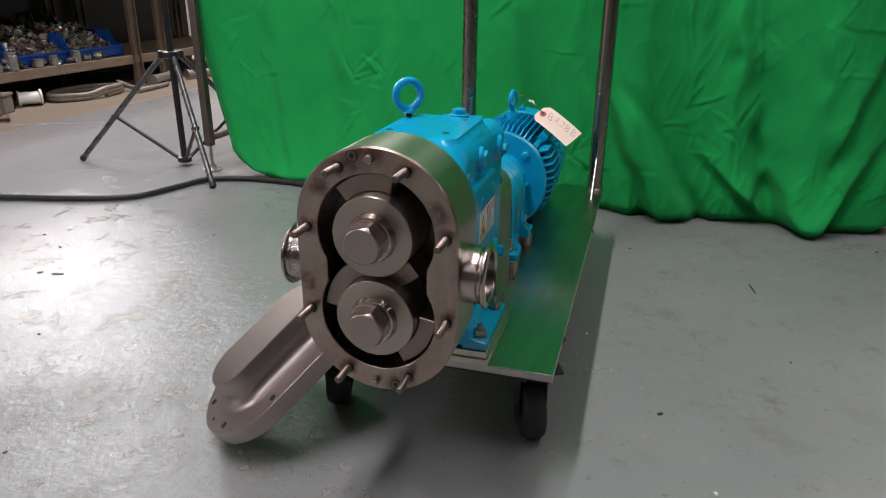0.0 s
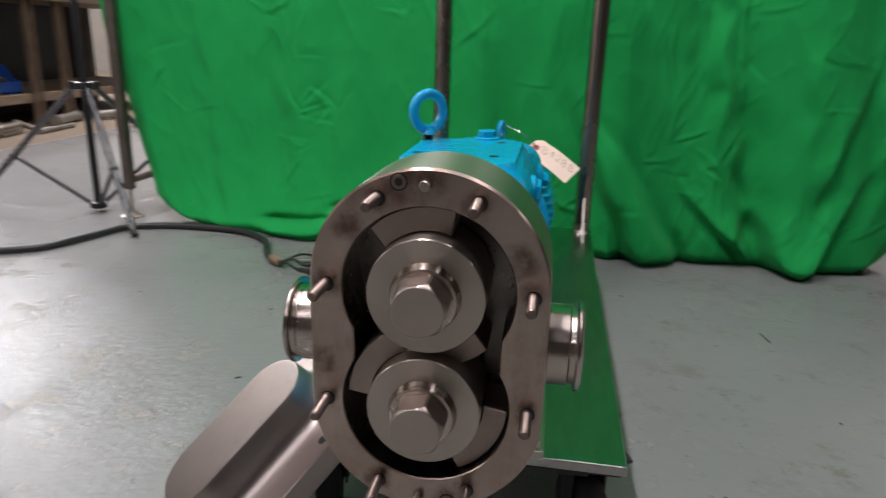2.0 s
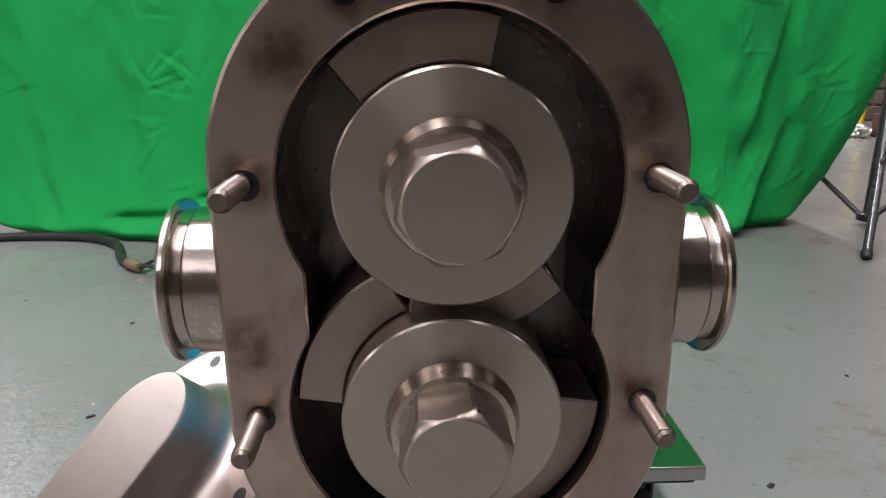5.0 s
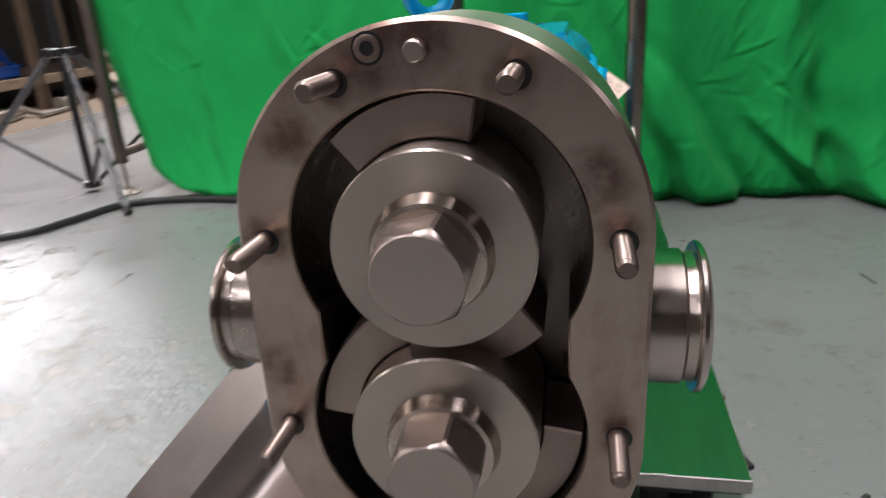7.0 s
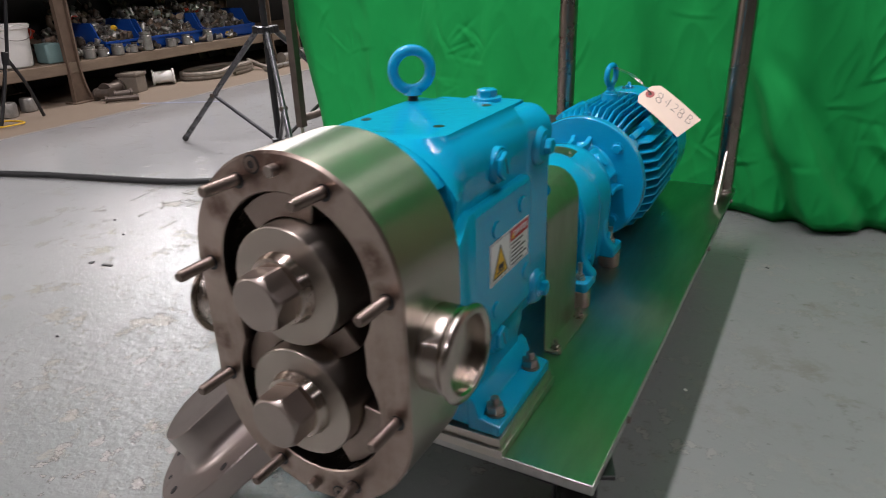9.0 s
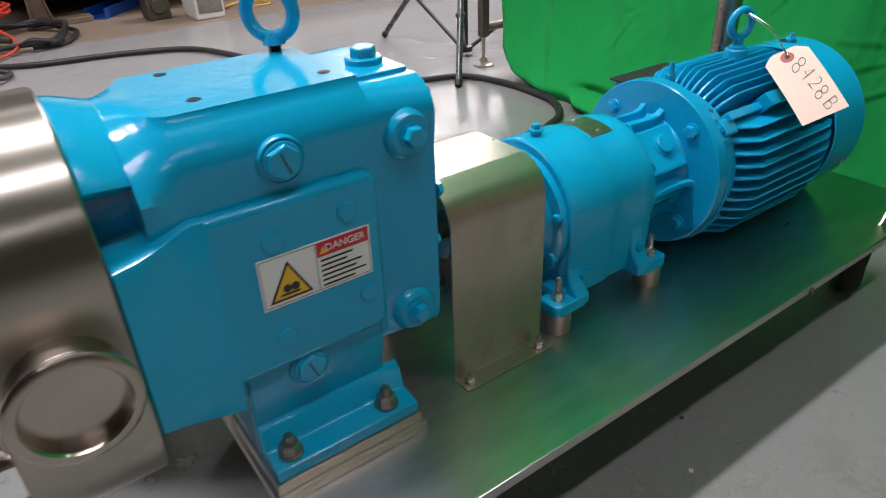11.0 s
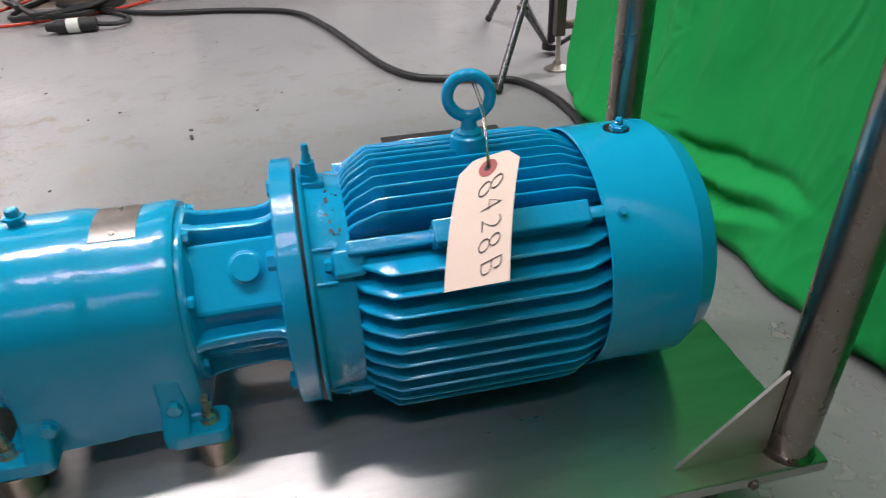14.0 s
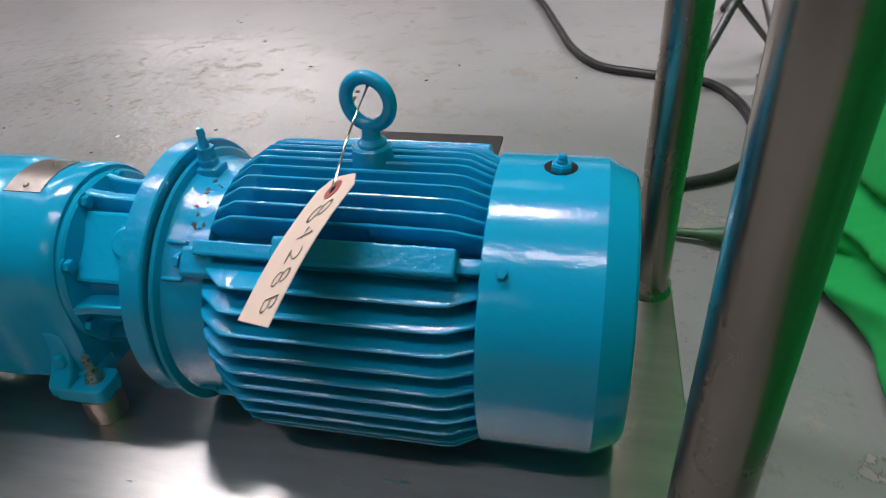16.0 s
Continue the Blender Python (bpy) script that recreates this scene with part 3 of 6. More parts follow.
def drape():
    left = [(0, -1.06), (0.012, -1.11), (0.03, -1.158), (0.055, -1.196), (0.085, -1.220), (0.2, -1.248), (0.37, -1.274), (0.65, -1.318), (3.0, -1.57)]
    right = [(0, 1.06), (0.03, 1.10), (0.13, 1.147), (0.23, 1.18), (0.4, 1.23), (0.65, 1.257), (3.0, 1.45)]
    bm = bmesh.new()
    nx = 600
    heights = [0.0, 0.004, 0.010, 0.017] + [0.022 + 0.0052 * j for j in range(176)] + [0.937 + 0.02 * j + 0.0011 * j * j for j in range(36)]
    creases = pressed_creases()
    grid = []
    for j, z in enumerate(heights):
        near = [c for c in creases if abs(z - c[1]) < abs(c[3]) * c[4] + 0.03]
        l, r = lerp_table(left, z), lerp_table(right, z)
        row = []
        for i in range(nx + 1):
            s = i / nx
            x = l + (r - l) * s
            low = max(0.0, 1 - z / 0.5)
            deep = 0.25 + 0.75 * min(1, max(0, (x + 0.15) / 0.5))
            w = x + 0.05 * noise.noise((x * 2, z * 1.2, 3.0)) + 0.05 * z
            y = 1.50 + 0.026 * deep * math.sin(w * 13) + 0.006 * deep * math.sin(w * 29 + 1.5) * (0.4 + low)
            y += 0.026 * noise.noise((w * 2.0, z * 0.4, 7.0)) + 0.010 * noise.noise((w * 7.0, z * 0.9, 4.0))
            y += 0.004 * low * math.sin(w * 41 + 4 * noise.noise((x * 3, 0, 1)))
            y += 0.0022 * noise.noise((x * 13 + z * 4, z * 8 - x * 3, 5.0))
            for ax, az, bx, bz, amp, wide in FOLDS:
                dx, dz = bx - ax, bz - az
                span = math.hypot(dx, dz)
                k = ((x - ax) * dx + (z - az) * dz) / span
                u = ((x - ax) * -dz + (z - az) * dx) / span * (1 if wide > 0 else -1)
                wide = abs(wide)
                u += 0.25 * wide * noise.noise((x * 9, z * 9, amp * 100))
                ends = math.exp(-(max(0, -k, k - span) / (1.5 * wide)) ** 2) * (0.25 + 0.75 * min(1, max(0, k / span)))
                # steep on one flank, easing out on the other
                side = math.exp(-(u / wide) ** 1.6) if u > 0 else math.exp(-(u / (0.28 * wide)) ** 2)
                y -= amp * ends * (side - 0.55 * math.exp(-((u + 0.62 * wide) / (0.42 * wide)) ** 2))
            # sharp small crumples, most of them where the cloth is gathered
            crush = 1 - 2.2 * abs(noise.noise((x * 9 + z * 2.6, z * 3.0 - x * 1.6, 9.0)))
            crush2 = 1 - 2.2 * abs(noise.noise((x * 21 - z * 7, z * 7 + x * 4, 2.0)))
            rough = (0.3 + 0.7 * deep) * (0.5 + 0.5 * noise.noise((x * 1.7, z * 2.0, 8.0)) + 0.3 * low)
            y -= (rough if x < 0.62 else 0.5 * rough) * (0.011 * max(0, crush) ** 3 + 0.005 * max(0, crush2) ** 3)
            for cx, cz, ux, uz, half, amp, wide in near:
                k = (x - cx) * ux + (z - cz) * uz
                if abs(k) < half * 1.1:
                    u = (z - cz) * ux - (x - cx) * uz + 0.010 * math.sin(k * 21 + cx * 40)
                    if abs(u) < 5 * wide:
                        y -= amp * max(0.0, 1 - (k / half) ** 2) * (math.exp(-abs(u) / wide) - 0.45 * math.exp(-((u + 1.6 * wide) / (1.3 * wide)) ** 2))
            if x < 0.0:
                y -= 0.055 * math.exp(-z / 0.075) * min(1.0, -x / 0.25) * (0.75 + 0.6 * noise.noise((x * 4, 1.0, 6.0)))
            y = 1.50 + (y - 1.50) * (0.35 + 0.65 * min(1.0, (x - l) / 0.16))
            # the free lower edges curl back
            if x - l < 0.07 and z < 0.6:
                y += 0.06 * (1 - (x - l) / 0.07) ** 1.7 * (1 - z / 0.6) ** 0.6
            if r - x < 0.07 and z < 0.5:
                y += 0.06 * (1 - (r - x) / 0.07) ** 1.7 * (1 - z / 0.5) ** 0.6
            # the hem turns under towards the back
            if z < 0.03:
                y += 0.035 * (1 - z / 0.03) ** 1.6
            zz = z + 0.001 + 0.003 * low * (1 + noise.noise((x * 5, 0, 11.0)))
            x2 = x + 0.008 * low * noise.noise((x * 8, z * 8, 4.0))
            lean = 0.11 * (1 - math.exp(-z / 0.22)) * min(1, max(0, (0.15 - x) / 0.6))
            y += lean
            x2 = 0.3 + (x2 - 0.3) * (1 + lean / 2.22)
            row.append(bm.verts.new((x2, y, zz if j > 0 else -0.003)))
        grid.append(row)
    for a, b in zip(grid, grid[1:]):
        for i in range(nx):
            bm.faces.new((a[i], a[i + 1], b[i + 1], b[i]))
    ob = solo("green_drape", bm, green, "creased bright green cloth backdrop hanging to the floor", "drape", angle=180)
    mod = ob.modifiers.new("thickness", "SOLIDIFY")
    mod.thickness = 0.0016
    return ob


drape()


# ---- cart ----
DECK = 0.163


def cart():
    c = thing("platform_cart", (0, 0.7, 0), "brushed stainless platform cart on black casters with tubular posts", "cart")
    bm = bmesh.new()
    box(bm, (-0.212, 0.165, DECK - 0.013), (0.212, 1.222, DECK), 0.0015)
    part("deck", bm, steel_deck, c, "brushed stainless plate with folded edges")
    # unseen black sheet, added to deepen the shade below the deck
    bm = bmesh.new()
    box(bm, (-0.206, 0.171, DECK - 0.019), (0.206, 1.216, DECK - 0.0135), 0.001)
    part("under_deck_shade", bm, black, c, "unseen black sheet added to darken the space under the deck")
    for x in (-0.15, 0.15):
        bm = bmesh.new()
        box(bm, (x - 0.02, 0.18, DECK - 0.03), (x + 0.02, 1.21, DECK - 0.0195), 0.002)
        part("frame_rail", bm, black, c)
    for x in (-0.188, 0.188):
        bm = bmesh.new()
        lathe(bm, [(0.0205, 0), (0.0205, 0.86)], (x, 1.196, DECK), (x, 1.196, 1), 28)
        lathe(bm, [(0.021, 0.0), (0.0245, 0.0), (0.0225, 0.004), (0.0206, 0.006)], (x, 1.196, DECK), (x, 1.196, 1), 28)
        part("post", bm, post_steel, c, "satin stainless tube welded to the deck")
        bm = bmesh.new()
        prism(bm, [(1.088, DECK), (1.1745, DECK), (1.1745, DECK + 0.094)], x - 0.0016, x + 0.0016, YZ)
        part("gusset", bm, steel_sheet, c, "triangular stainless brace plate")
    bm = bmesh.new()
    rod(bm, (-0.188, 1.196, 1.01), (0.186, 1.196, 1.01), 0.0165, 24)
    part("push_bar", bm, post_steel, c)
    for x, y, turn in ((0.172, 0.235, 24), (-0.172, 0.235, 14), (0.140, 1.15, 213), (-0.172, 1.12, 150)):
        m = pose(x, y, 0, 0, 0, turn)
        bm = bmesh.new()
        box(bm, (-0.038, -0.045, 0.140), (0.038, 0.045, 0.146), 0.002)
        lathe(bm, [(0.03, 0.126), (0.03, 0.134), (0.024, 0.140)], (0, 0, 0), (0, 0, 1), 24)
        for s in (-1, 1):
            prism(bm, [(-0.012, 0.128), (0.028, 0.128), (0.012, 0.042), (-0.010, 0.042)], s * 0.023 - 0.0015, s * 0.023 + 0.0015, YZ)
        box(bm, (-0.0245, -0.012, 0.124), (0.0245, 0.028, 0.129))
        fork = part("caster", finish(bm, "caster", black), black, c, "black swivel caster", m)
        bm = bmesh.new()
        lathe(bm, [(0.034, -0.017), (0.046, -0.0165), (0.0505, -0.010), (0.0505, 0.010), (0.046, 0.0165), (0.034, 0.017)], (0, 0.002, 0.0505), (1, 0.002, 0.0505), 36)
        part("tyre", finish(bm, "tyre", rubber), rubber, fork, "scuffed black rubber tyre", m)
        bm = bmesh.new()
        lathe(bm, [(0.006, -0.026), (0.006, -0.02), (0.034, -0.014), (0.034, 0.014), (0.006, 0.02), (0.006, 0.026)], (0, 0.002, 0.0505), (1, 0.002, 0.0505), 24)
        part("rim", finish(bm, "rim", black), black, fork, "", m)
    for y in (0.30, 0.86, 1.15):
        part("bolt", hex_bolt(dark_steel, 0.004), dark_steel, c, "", facing((0.212, y, DECK - 0.009), (1, 0, 0)))
    return c


cart()

# ---- rotary lobe pump ----
ZC = 0.367
AXLE = 0.055


def outer_r(a):
    """Distance from the middle to the rim of the pump body, in direction a."""
    c, s = math.cos(a), abs(math.sin(a))
    if abs(c) > 1e-6:
        h = 0.106 * s / abs(c)
        if h <= 0.0585:
            return 0.106 / abs(c)
    d = 0.0585
    return d * s + math.sqrt(0.106 ** 2 - d * d * c * c)


def bore_r(a):
    c, s = math.cos(a), abs(math.sin(a))
    R, d = 0.0765, AXLE
    disc = R * R - d * d * c * c
    far = d * s + math.sqrt(disc) if disc > 0 else 0
    side = 0.066 / max(abs(c), 1e-6)
    if side * s < 0.026:
        far = max(far, side)
    return far


def ring_verts(t, fn, y, n, grow=0.0):
    return [t.verts.new(((fn(2 * math.pi * i / n) + grow) * math.cos(2 * math.pi * i / n), y, ZC + (fn(2 * math.pi * i / n) + grow) * math.sin(2 * math.pi * i / n))) for i in range(n)]


def skin(t, rings):
    n = len(rings[0])
    for a, b in zip(rings, rings[1:]):
        for i in range(n):
            t.faces.new((a[i], a[(i + 1) % n], b[(i + 1) % n], b[i]))


STUDS = [(-0.091, 0.424), (0.0905, 0.426), (-0.092, 0.311), (0.092, 0.316), (-0.045, 0.504), (0.041, 0.505), (-0.043, 0.229), (0.041, 0.229)]


def arc_pts(cx, cz, r, a0, a1, n):
    return [(cx + r * math.cos(radians(a0 + (a1 - a0) * k / n)), cz + r * math.sin(radians(a0 + (a1 - a0) * k / n))) for k in range(n + 1)]


def sweep_section(bm, rows, y_list):
    """Join outlines of equal length in x, z, at the given y, with both ends closed."""
    t = bmesh.new()
    rings = [[t.verts.new((x, y, z)) for x, z in row] for row, y in zip(rows, y_list)]
    skin(t, rings)
    t.faces.new(rings[0][::-1])
    t.faces.new(rings[-1])
    bmesh.ops.recalc_face_normals(t, faces=t.faces)
    return t


def pump():
    p = thing("lobe_pump", (0, 0.2, DECK), "open stainless rotary lobe pump with blue painted gear case", "pump")
    # body: ring with the figure-eight bore
    bm = bmesh.new()
    n = 240
    # side wall of the bore, its steel coloured dark for the shade
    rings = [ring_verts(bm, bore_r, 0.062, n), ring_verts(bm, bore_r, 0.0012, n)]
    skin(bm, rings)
    part("bore_wall", bm, steel_bore_shade, p, "turned bore, its shade put into darker steel", angle=40)
    bm = bmesh.new()
    rings = [ring_verts(bm, bore_r, 0.0012, n), ring_verts(bm, bore_r, 0.0, n, 0.0012),
             ring_verts(bm, outer_r, 0.0, n, -0.0022), ring_verts(bm, outer_r, 0.0022, n)]
    skin(bm, rings)
    marks = [(x, z, 0.017) for x, z in STUDS] + [(-0.026, 0.5185, 0.030), (0.0, 0.525, 0.024), (0.024, 0.214, 0.024), (-0.070, 0.478, 0.020), (0.078, 0.455, 0.022), (-0.094, 0.35, 0.018)]
    part("face_ring", bm, oily_face(marks), p, "dull stained stainless front face with bolt studs", angle=40)
    bm = bmesh.new()
    rings = [ring_verts(bm, outer_r, 0.0022, n), ring_verts(bm, outer_r, 0.0885, n), ring_verts(bm, outer_r, 0.090, n, -0.0015), ring_verts(bm, outer_r, 0.090, n, -0.03)]
    skin(bm, rings)
    part("body", bm, steel_body, p, "satin stainless pump housing", angle=40)
    # back of the bore, darkened the same way
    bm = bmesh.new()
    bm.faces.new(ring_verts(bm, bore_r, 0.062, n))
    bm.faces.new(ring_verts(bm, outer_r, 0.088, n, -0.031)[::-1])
    part("back_wall", bm, steel_bore_shade, p)
    # studs and pins
    sm = bmesh.new()
    prof, h = [(0.0052, 0.0)], 0.004
    while h < 0.033:
        prof += [(0.0052, h), (0.0047, h + 0.0008)]
        h += 0.0016
    prof += [(0.0048, 0.0345), (0.0036, 0.036)]
    lathe(sm, prof, (0, 0, 0), (0, 0, 1), 14)
    sm = finish(sm, "stud", stud_steel)
    # flat black disc paints the shade in the clearance round each stud
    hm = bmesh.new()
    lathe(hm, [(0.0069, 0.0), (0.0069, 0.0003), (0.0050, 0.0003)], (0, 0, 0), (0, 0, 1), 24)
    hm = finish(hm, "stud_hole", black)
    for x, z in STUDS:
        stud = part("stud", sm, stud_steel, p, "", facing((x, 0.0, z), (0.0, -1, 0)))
        part("stud_hole", hm, black, stud, "flat black disc for the shaded clearance hole", facing((x + 0.001, 0.0, z - 0.0006), (0.0, -1, 0)))
    for x, z in ((-0.003, 0.517), (-0.004, 0.215)):
        bm = bmesh.new()
        rod(bm, (x, 0.001, z), (x, -0.008, z), 0.0052, 18, 0.001)
        part("dowel_pin", bm, steel_nut, p)
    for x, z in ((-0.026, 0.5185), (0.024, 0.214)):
        # black ring and hexagon paint the dark of the recessed socket
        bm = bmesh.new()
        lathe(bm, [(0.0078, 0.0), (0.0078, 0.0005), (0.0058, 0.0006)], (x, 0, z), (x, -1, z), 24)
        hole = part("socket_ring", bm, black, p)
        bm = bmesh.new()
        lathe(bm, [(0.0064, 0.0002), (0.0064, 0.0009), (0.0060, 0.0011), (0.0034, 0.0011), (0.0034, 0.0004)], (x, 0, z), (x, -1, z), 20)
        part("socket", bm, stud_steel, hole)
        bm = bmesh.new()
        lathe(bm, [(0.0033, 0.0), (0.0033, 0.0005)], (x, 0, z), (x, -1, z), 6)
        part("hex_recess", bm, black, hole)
    # rotors: hub, two wings, collar and cap nut each
    for cz, wing in ((ZC + AXLE, 73), (ZC - AXLE, 115)):
        bm = bmesh.new()
        lathe(bm, [(0.0508, 0.0), (0.0518, -0.001), (0.0518, -0.066), (0.049, -0.068)], (0, -0.010, cz), (0, -1, cz), 72)
        rotor = part("rotor", bm, steel_turned, p, "turned stainless rotor hub")
        for a in (wing, wing + 180):
            bm = bmesh.new()
            out = arc_pts(0, 0, 0.0752, a, a + 63, 20) + arc_pts(0, 0, 0.0524, a + 66, a - 3, 20)
            prism(bm, [(x, z + cz) for x, z in out], 0.010, 0.060, XZ, 0.0012, 1)
            part("wing", bm, steel_face, rotor, "arc shaped rotor wing")
        bm = bmesh.new()
        lathe(bm, [(0.0315, 0.0005), (0.031, 0.002), (0.0285, 0.009), (0.026, 0.0095)], (0, -0.010, cz), (0, -1, cz), 48)
        part("collar", bm, collar_steel, rotor, "bright retaining collar")
        # hexagon nut whose corners are turned away towards its round face
        bm = bmesh.new()
        rings = []
        for y, cap in ((-0.017, 1.0), (-0.0365, 1.0), (-0.0385, 0.0253), (-0.0405, 0.0243), (-0.0422, 0.0231), (-0.0434, 0.0221), (-0.0440, 0.0212)):
            ring = []
            for k in range(72):
                a = radians(5 * k)
                w = (math.degrees(a) + 30 + 12) % 60 - 30
                r = min(0.0222 / math.cos(radians(w)), 0.0254, cap)
                ring.append(bm.verts.new((r * math.sin(a), y, cz + r * math.cos(a))))
            rings.append(ring)
        skin(bm, rings)
        bm.faces.new(rings[-1])
        part("cap_nut", bm, steel_nut, rotor, "large hexagonal rotor nut", angle=22)
    # ports
    for s in (-1, 1):
        bm = bmesh.new()
        prof = [(0.0355, 0.0), (0.0355, 0.043), (0.0365, 0.0455), (0.0410, 0.0460), (0.0420, 0.0470), (0.0420, 0.0490), (0.041, 0.0500), (0.0385, 0.0515), (0.034, 0.0515), (0.0325, 0.0495), (0.0325, -0.010)]
        lathe(bm, prof, (s * 0.0855, 0.046, ZC - 0.001), (s, 0.046, ZC - 0.001), 56)
        lathe(bm, [(0.0375, 0.0), (0.0375, 0.020), (0.0362, 0.0215), (0.0350, 0.0215)], (s * 0.1045, 0.046, ZC - 0.001), (s, 0.046, ZC - 0.001), 56)
        port = part("port", bm, steel_port, p, "polished stainless clamp port")
        # black disc added to paint the dark inside the open port
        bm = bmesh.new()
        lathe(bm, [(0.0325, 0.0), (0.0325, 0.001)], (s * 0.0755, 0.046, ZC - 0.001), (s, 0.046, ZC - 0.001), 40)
        part("bore_shade", bm, black, port)
    # gear case: a round hood at the pump body that runs into a flat top
    round_top = [(0.0905 * math.cos(radians(90 - 64 * k / 11)), 0.4245 + 0.0905 * math.sin(radians(90 - 64 * k / 11))) for k in range(12)]
    pad_top = [(0, 0.513), (0.02, 0.513), (0.042, 0.513), (0.0605, 0.513), (0.0622, 0.5075), (0.0655, 0.5035), (0.070, 0.498), (0.0742, 0.491), (0.0775, 0.483), (0.0790, 0.475), (0.0780, 0.466), (0.0768, 0.455)]
    low_top = [(0, 0.504), (0.02, 0.504), (0.040, 0.504), (0.054, 0.504), (0.060, 0.5028), (0.066, 0.4995), (0.071, 0.4945), (0.0755, 0.489), (0.0782, 0.482), (0.0790, 0.475), (0.0780, 0.466), (0.0768, 0.455)]
    side = [(0.0760, 0.440), (0.0760, 0.274), (0.073, 0.263)]

    def section(a, b, w):
        half = [(x0 + (x1 - x0) * w, z0 + (z1 - z0) * w) for (x0, z0), (x1, z1) in zip(a, b)] + side
        return half + [(-x, z) for x, z in half[:0:-1]]

    def flared(rows, k):
        return [(x * k, z) for x, z in rows]

    bm = bmesh.new()
    merge(bm, sweep_section(bm, [flared(section(round_top, pad_top, w), k) for w, k in ((0, 1.075), (0.06, 1.06), (0.24, 1.04), (0.55, 1.02), (0.85, 1.008), (1, 1), (1, 1))] + [flared(section(pad_top, low_top, w), k) for w, k in ((0.25, 1), (1, 1.004), (1, 1.055), (1, 1.068))] + [[(x * 1.030, 0.384 + (z - 0.384) * 0.975) for x, z in section(low_top, low_top, 0)]],
                            [0.122, 0.129, 0.137, 0.145, 0.151, 0.157, 0.306, 0.3065, 0.308, 0.35, 0.363, 0.366]))
    case = part("gear_case", bm, blue, p, "glossy blue cast gear case", angle=32)
    bm = bmesh.new()
    prism(bm, [(-0.078, 0.29), (0.078, 0.29), (0.078, 0.258), (0.073, 0.238), (0.073, 0.190), (-0.073, 0.190), (-0.073, 0.238), (-0.078, 0.258)], 0.165, 0.300, XZ, 0.004, 3)
    part("pedestal", bm, blue, case)
    bm = bmesh.new()
    prism(bm, round_rect(-0.02, 0.312, 0.05, 0.362, 0.004), 0.500, 0.5075, None, 0.0015)
    part("plug_land", bm, blue, case)
    # hood that reaches forward to the pump body, open below at the sides
    bm = bmesh.new()
    angles = [35 + 110 * k / 20 for k in range(21)]

    def hood(r, cz, wide):
        return [(r * wide * math.cos(radians(a)), cz + r * math.sin(radians(a))) for a in angles]

    rows = ((0.0985, 0.0912), (0.0998, 0.0925), (0.0985, 0.100), (0.0955, 0.110), (0.0925, 0.119), (0.0915, 0.124))
    t = sweep_section(bm, [hood(r, 0.4245, 1.0) + hood(0.080, 0.4245, 1.0)[::-1] for r, y in rows], [y for r, y in rows])
    bevel_sharp(t, 0.0025, 2, 60)
    merge(bm, t)
    part("hood", bm, blue, case)
    bm = bmesh.new()
    box(bm, (-0.052, 0.089, 0.262), (0.052, 0.160, 0.486), 0.004)
    part("seal_housing", bm, blue_dark, case)
    for s in (-1, 1):
        bm = bmesh.new()
        # nose that flares out to meet the pump body
        rows = [[(s * 0.050, lo), (s * (x - 0.003), lo), (s * x, lo + 0.003), (s * x, hi - 0.007), (s * (x - 0.0022), hi - 0.0022), (s * (x - 0.007), hi), (s * 0.050, hi)]
                for x, lo, hi in ((0.1005, 0.287, 0.431), (0.1015, 0.286, 0.4325), (0.0990, 0.282, 0.4340), (0.0935, 0.274, 0.4365), (0.0885, 0.266, 0.4400), (0.0865, 0.262, 0.4430), (0.0863, 0.260, 0.4425))]
        merge(bm, sweep_section(bm, rows, [0.0912, 0.0925, 0.108, 0.125, 0.140, 0.150, 0.160]))
        prism(bm, round_rect(0.150, 0.288, 0.303, 0.441, 0.012), min(s * 0.06, s * 0.0862), max(s * 0.06, s * 0.0862), YZ, 0.0060, 4)
        part("side_panel", bm, blue, case)
        for y, z in ((0.206, 0.408), (0.272, 0.414), (0.205, 0.318), (0.285, 0.330)):
            bm = bmesh.new()
            rod(bm, (s * 0.084, y, z), (s * 0.0884, y, z), 0.0092, 26, 0.0012)
            part("cast_disc", bm, blue, case)
    for y, z, size in ((0.338, 0.462, 0.0095), (0.335, 0.286, 0.0095)):
        for s in (-1, 1):
            bm = bmesh.new()
            lathe(bm, [(0.0235, -0.008), (0.0225, 0.0), (0.0195, 0.0035), (0.0175, 0.0055)], (s * 0.0805, y, z), (s, y, z), 28)
            part("boss", bm, blue, case)
            part("bolt", hex_bolt(blue, size), blue, case, "", facing((s * 0.0858, y, z), (s, 0, 0)))
    for y, z in ((0.2265, 0.4685), (0.222, 0.2745)):
        bm = bmesh.new()
        lathe(bm, [(0.0192, -0.006), (0.0192, 0.001), (0.0183, 0.0026), (0.0172, 0.0030), (0.0165, 0.0018)], (0.079, y, z), (1, y, z), 40)
        lathe(bm, [(0.0158, 0.0), (0.0158, 0.0036), (0.0148, 0.0044)], (0.079, y, z), (1, y, z), 40)
        t = bmesh.new()
        lathe(t, [(0.0146, 0.003), (0.0146, 0.0078), (0.0132, 0.0092)], (0.079, y, z), (1, y, z), 6, 0.4)
        bevel_sharp(t, 0.0007, 2, 25)
        merge(bm, t)
        plug_ob = part("sight_plug", bm, blue, case, "slotted hexagon oil plug")
        # thin black strip drawn for the shade in the slot
        bm = bmesh.new()
        m = Matrix.Translation((0.08815, y, z)) @ Matrix.Rotation(0.35, 4, "X")
        box(bm, (0.0, -0.0007, -0.0092), (0.0004, 0.0007, 0.0092), 0, m)
        part("slot", bm, black, plug_ob)
    bm = bmesh.new()
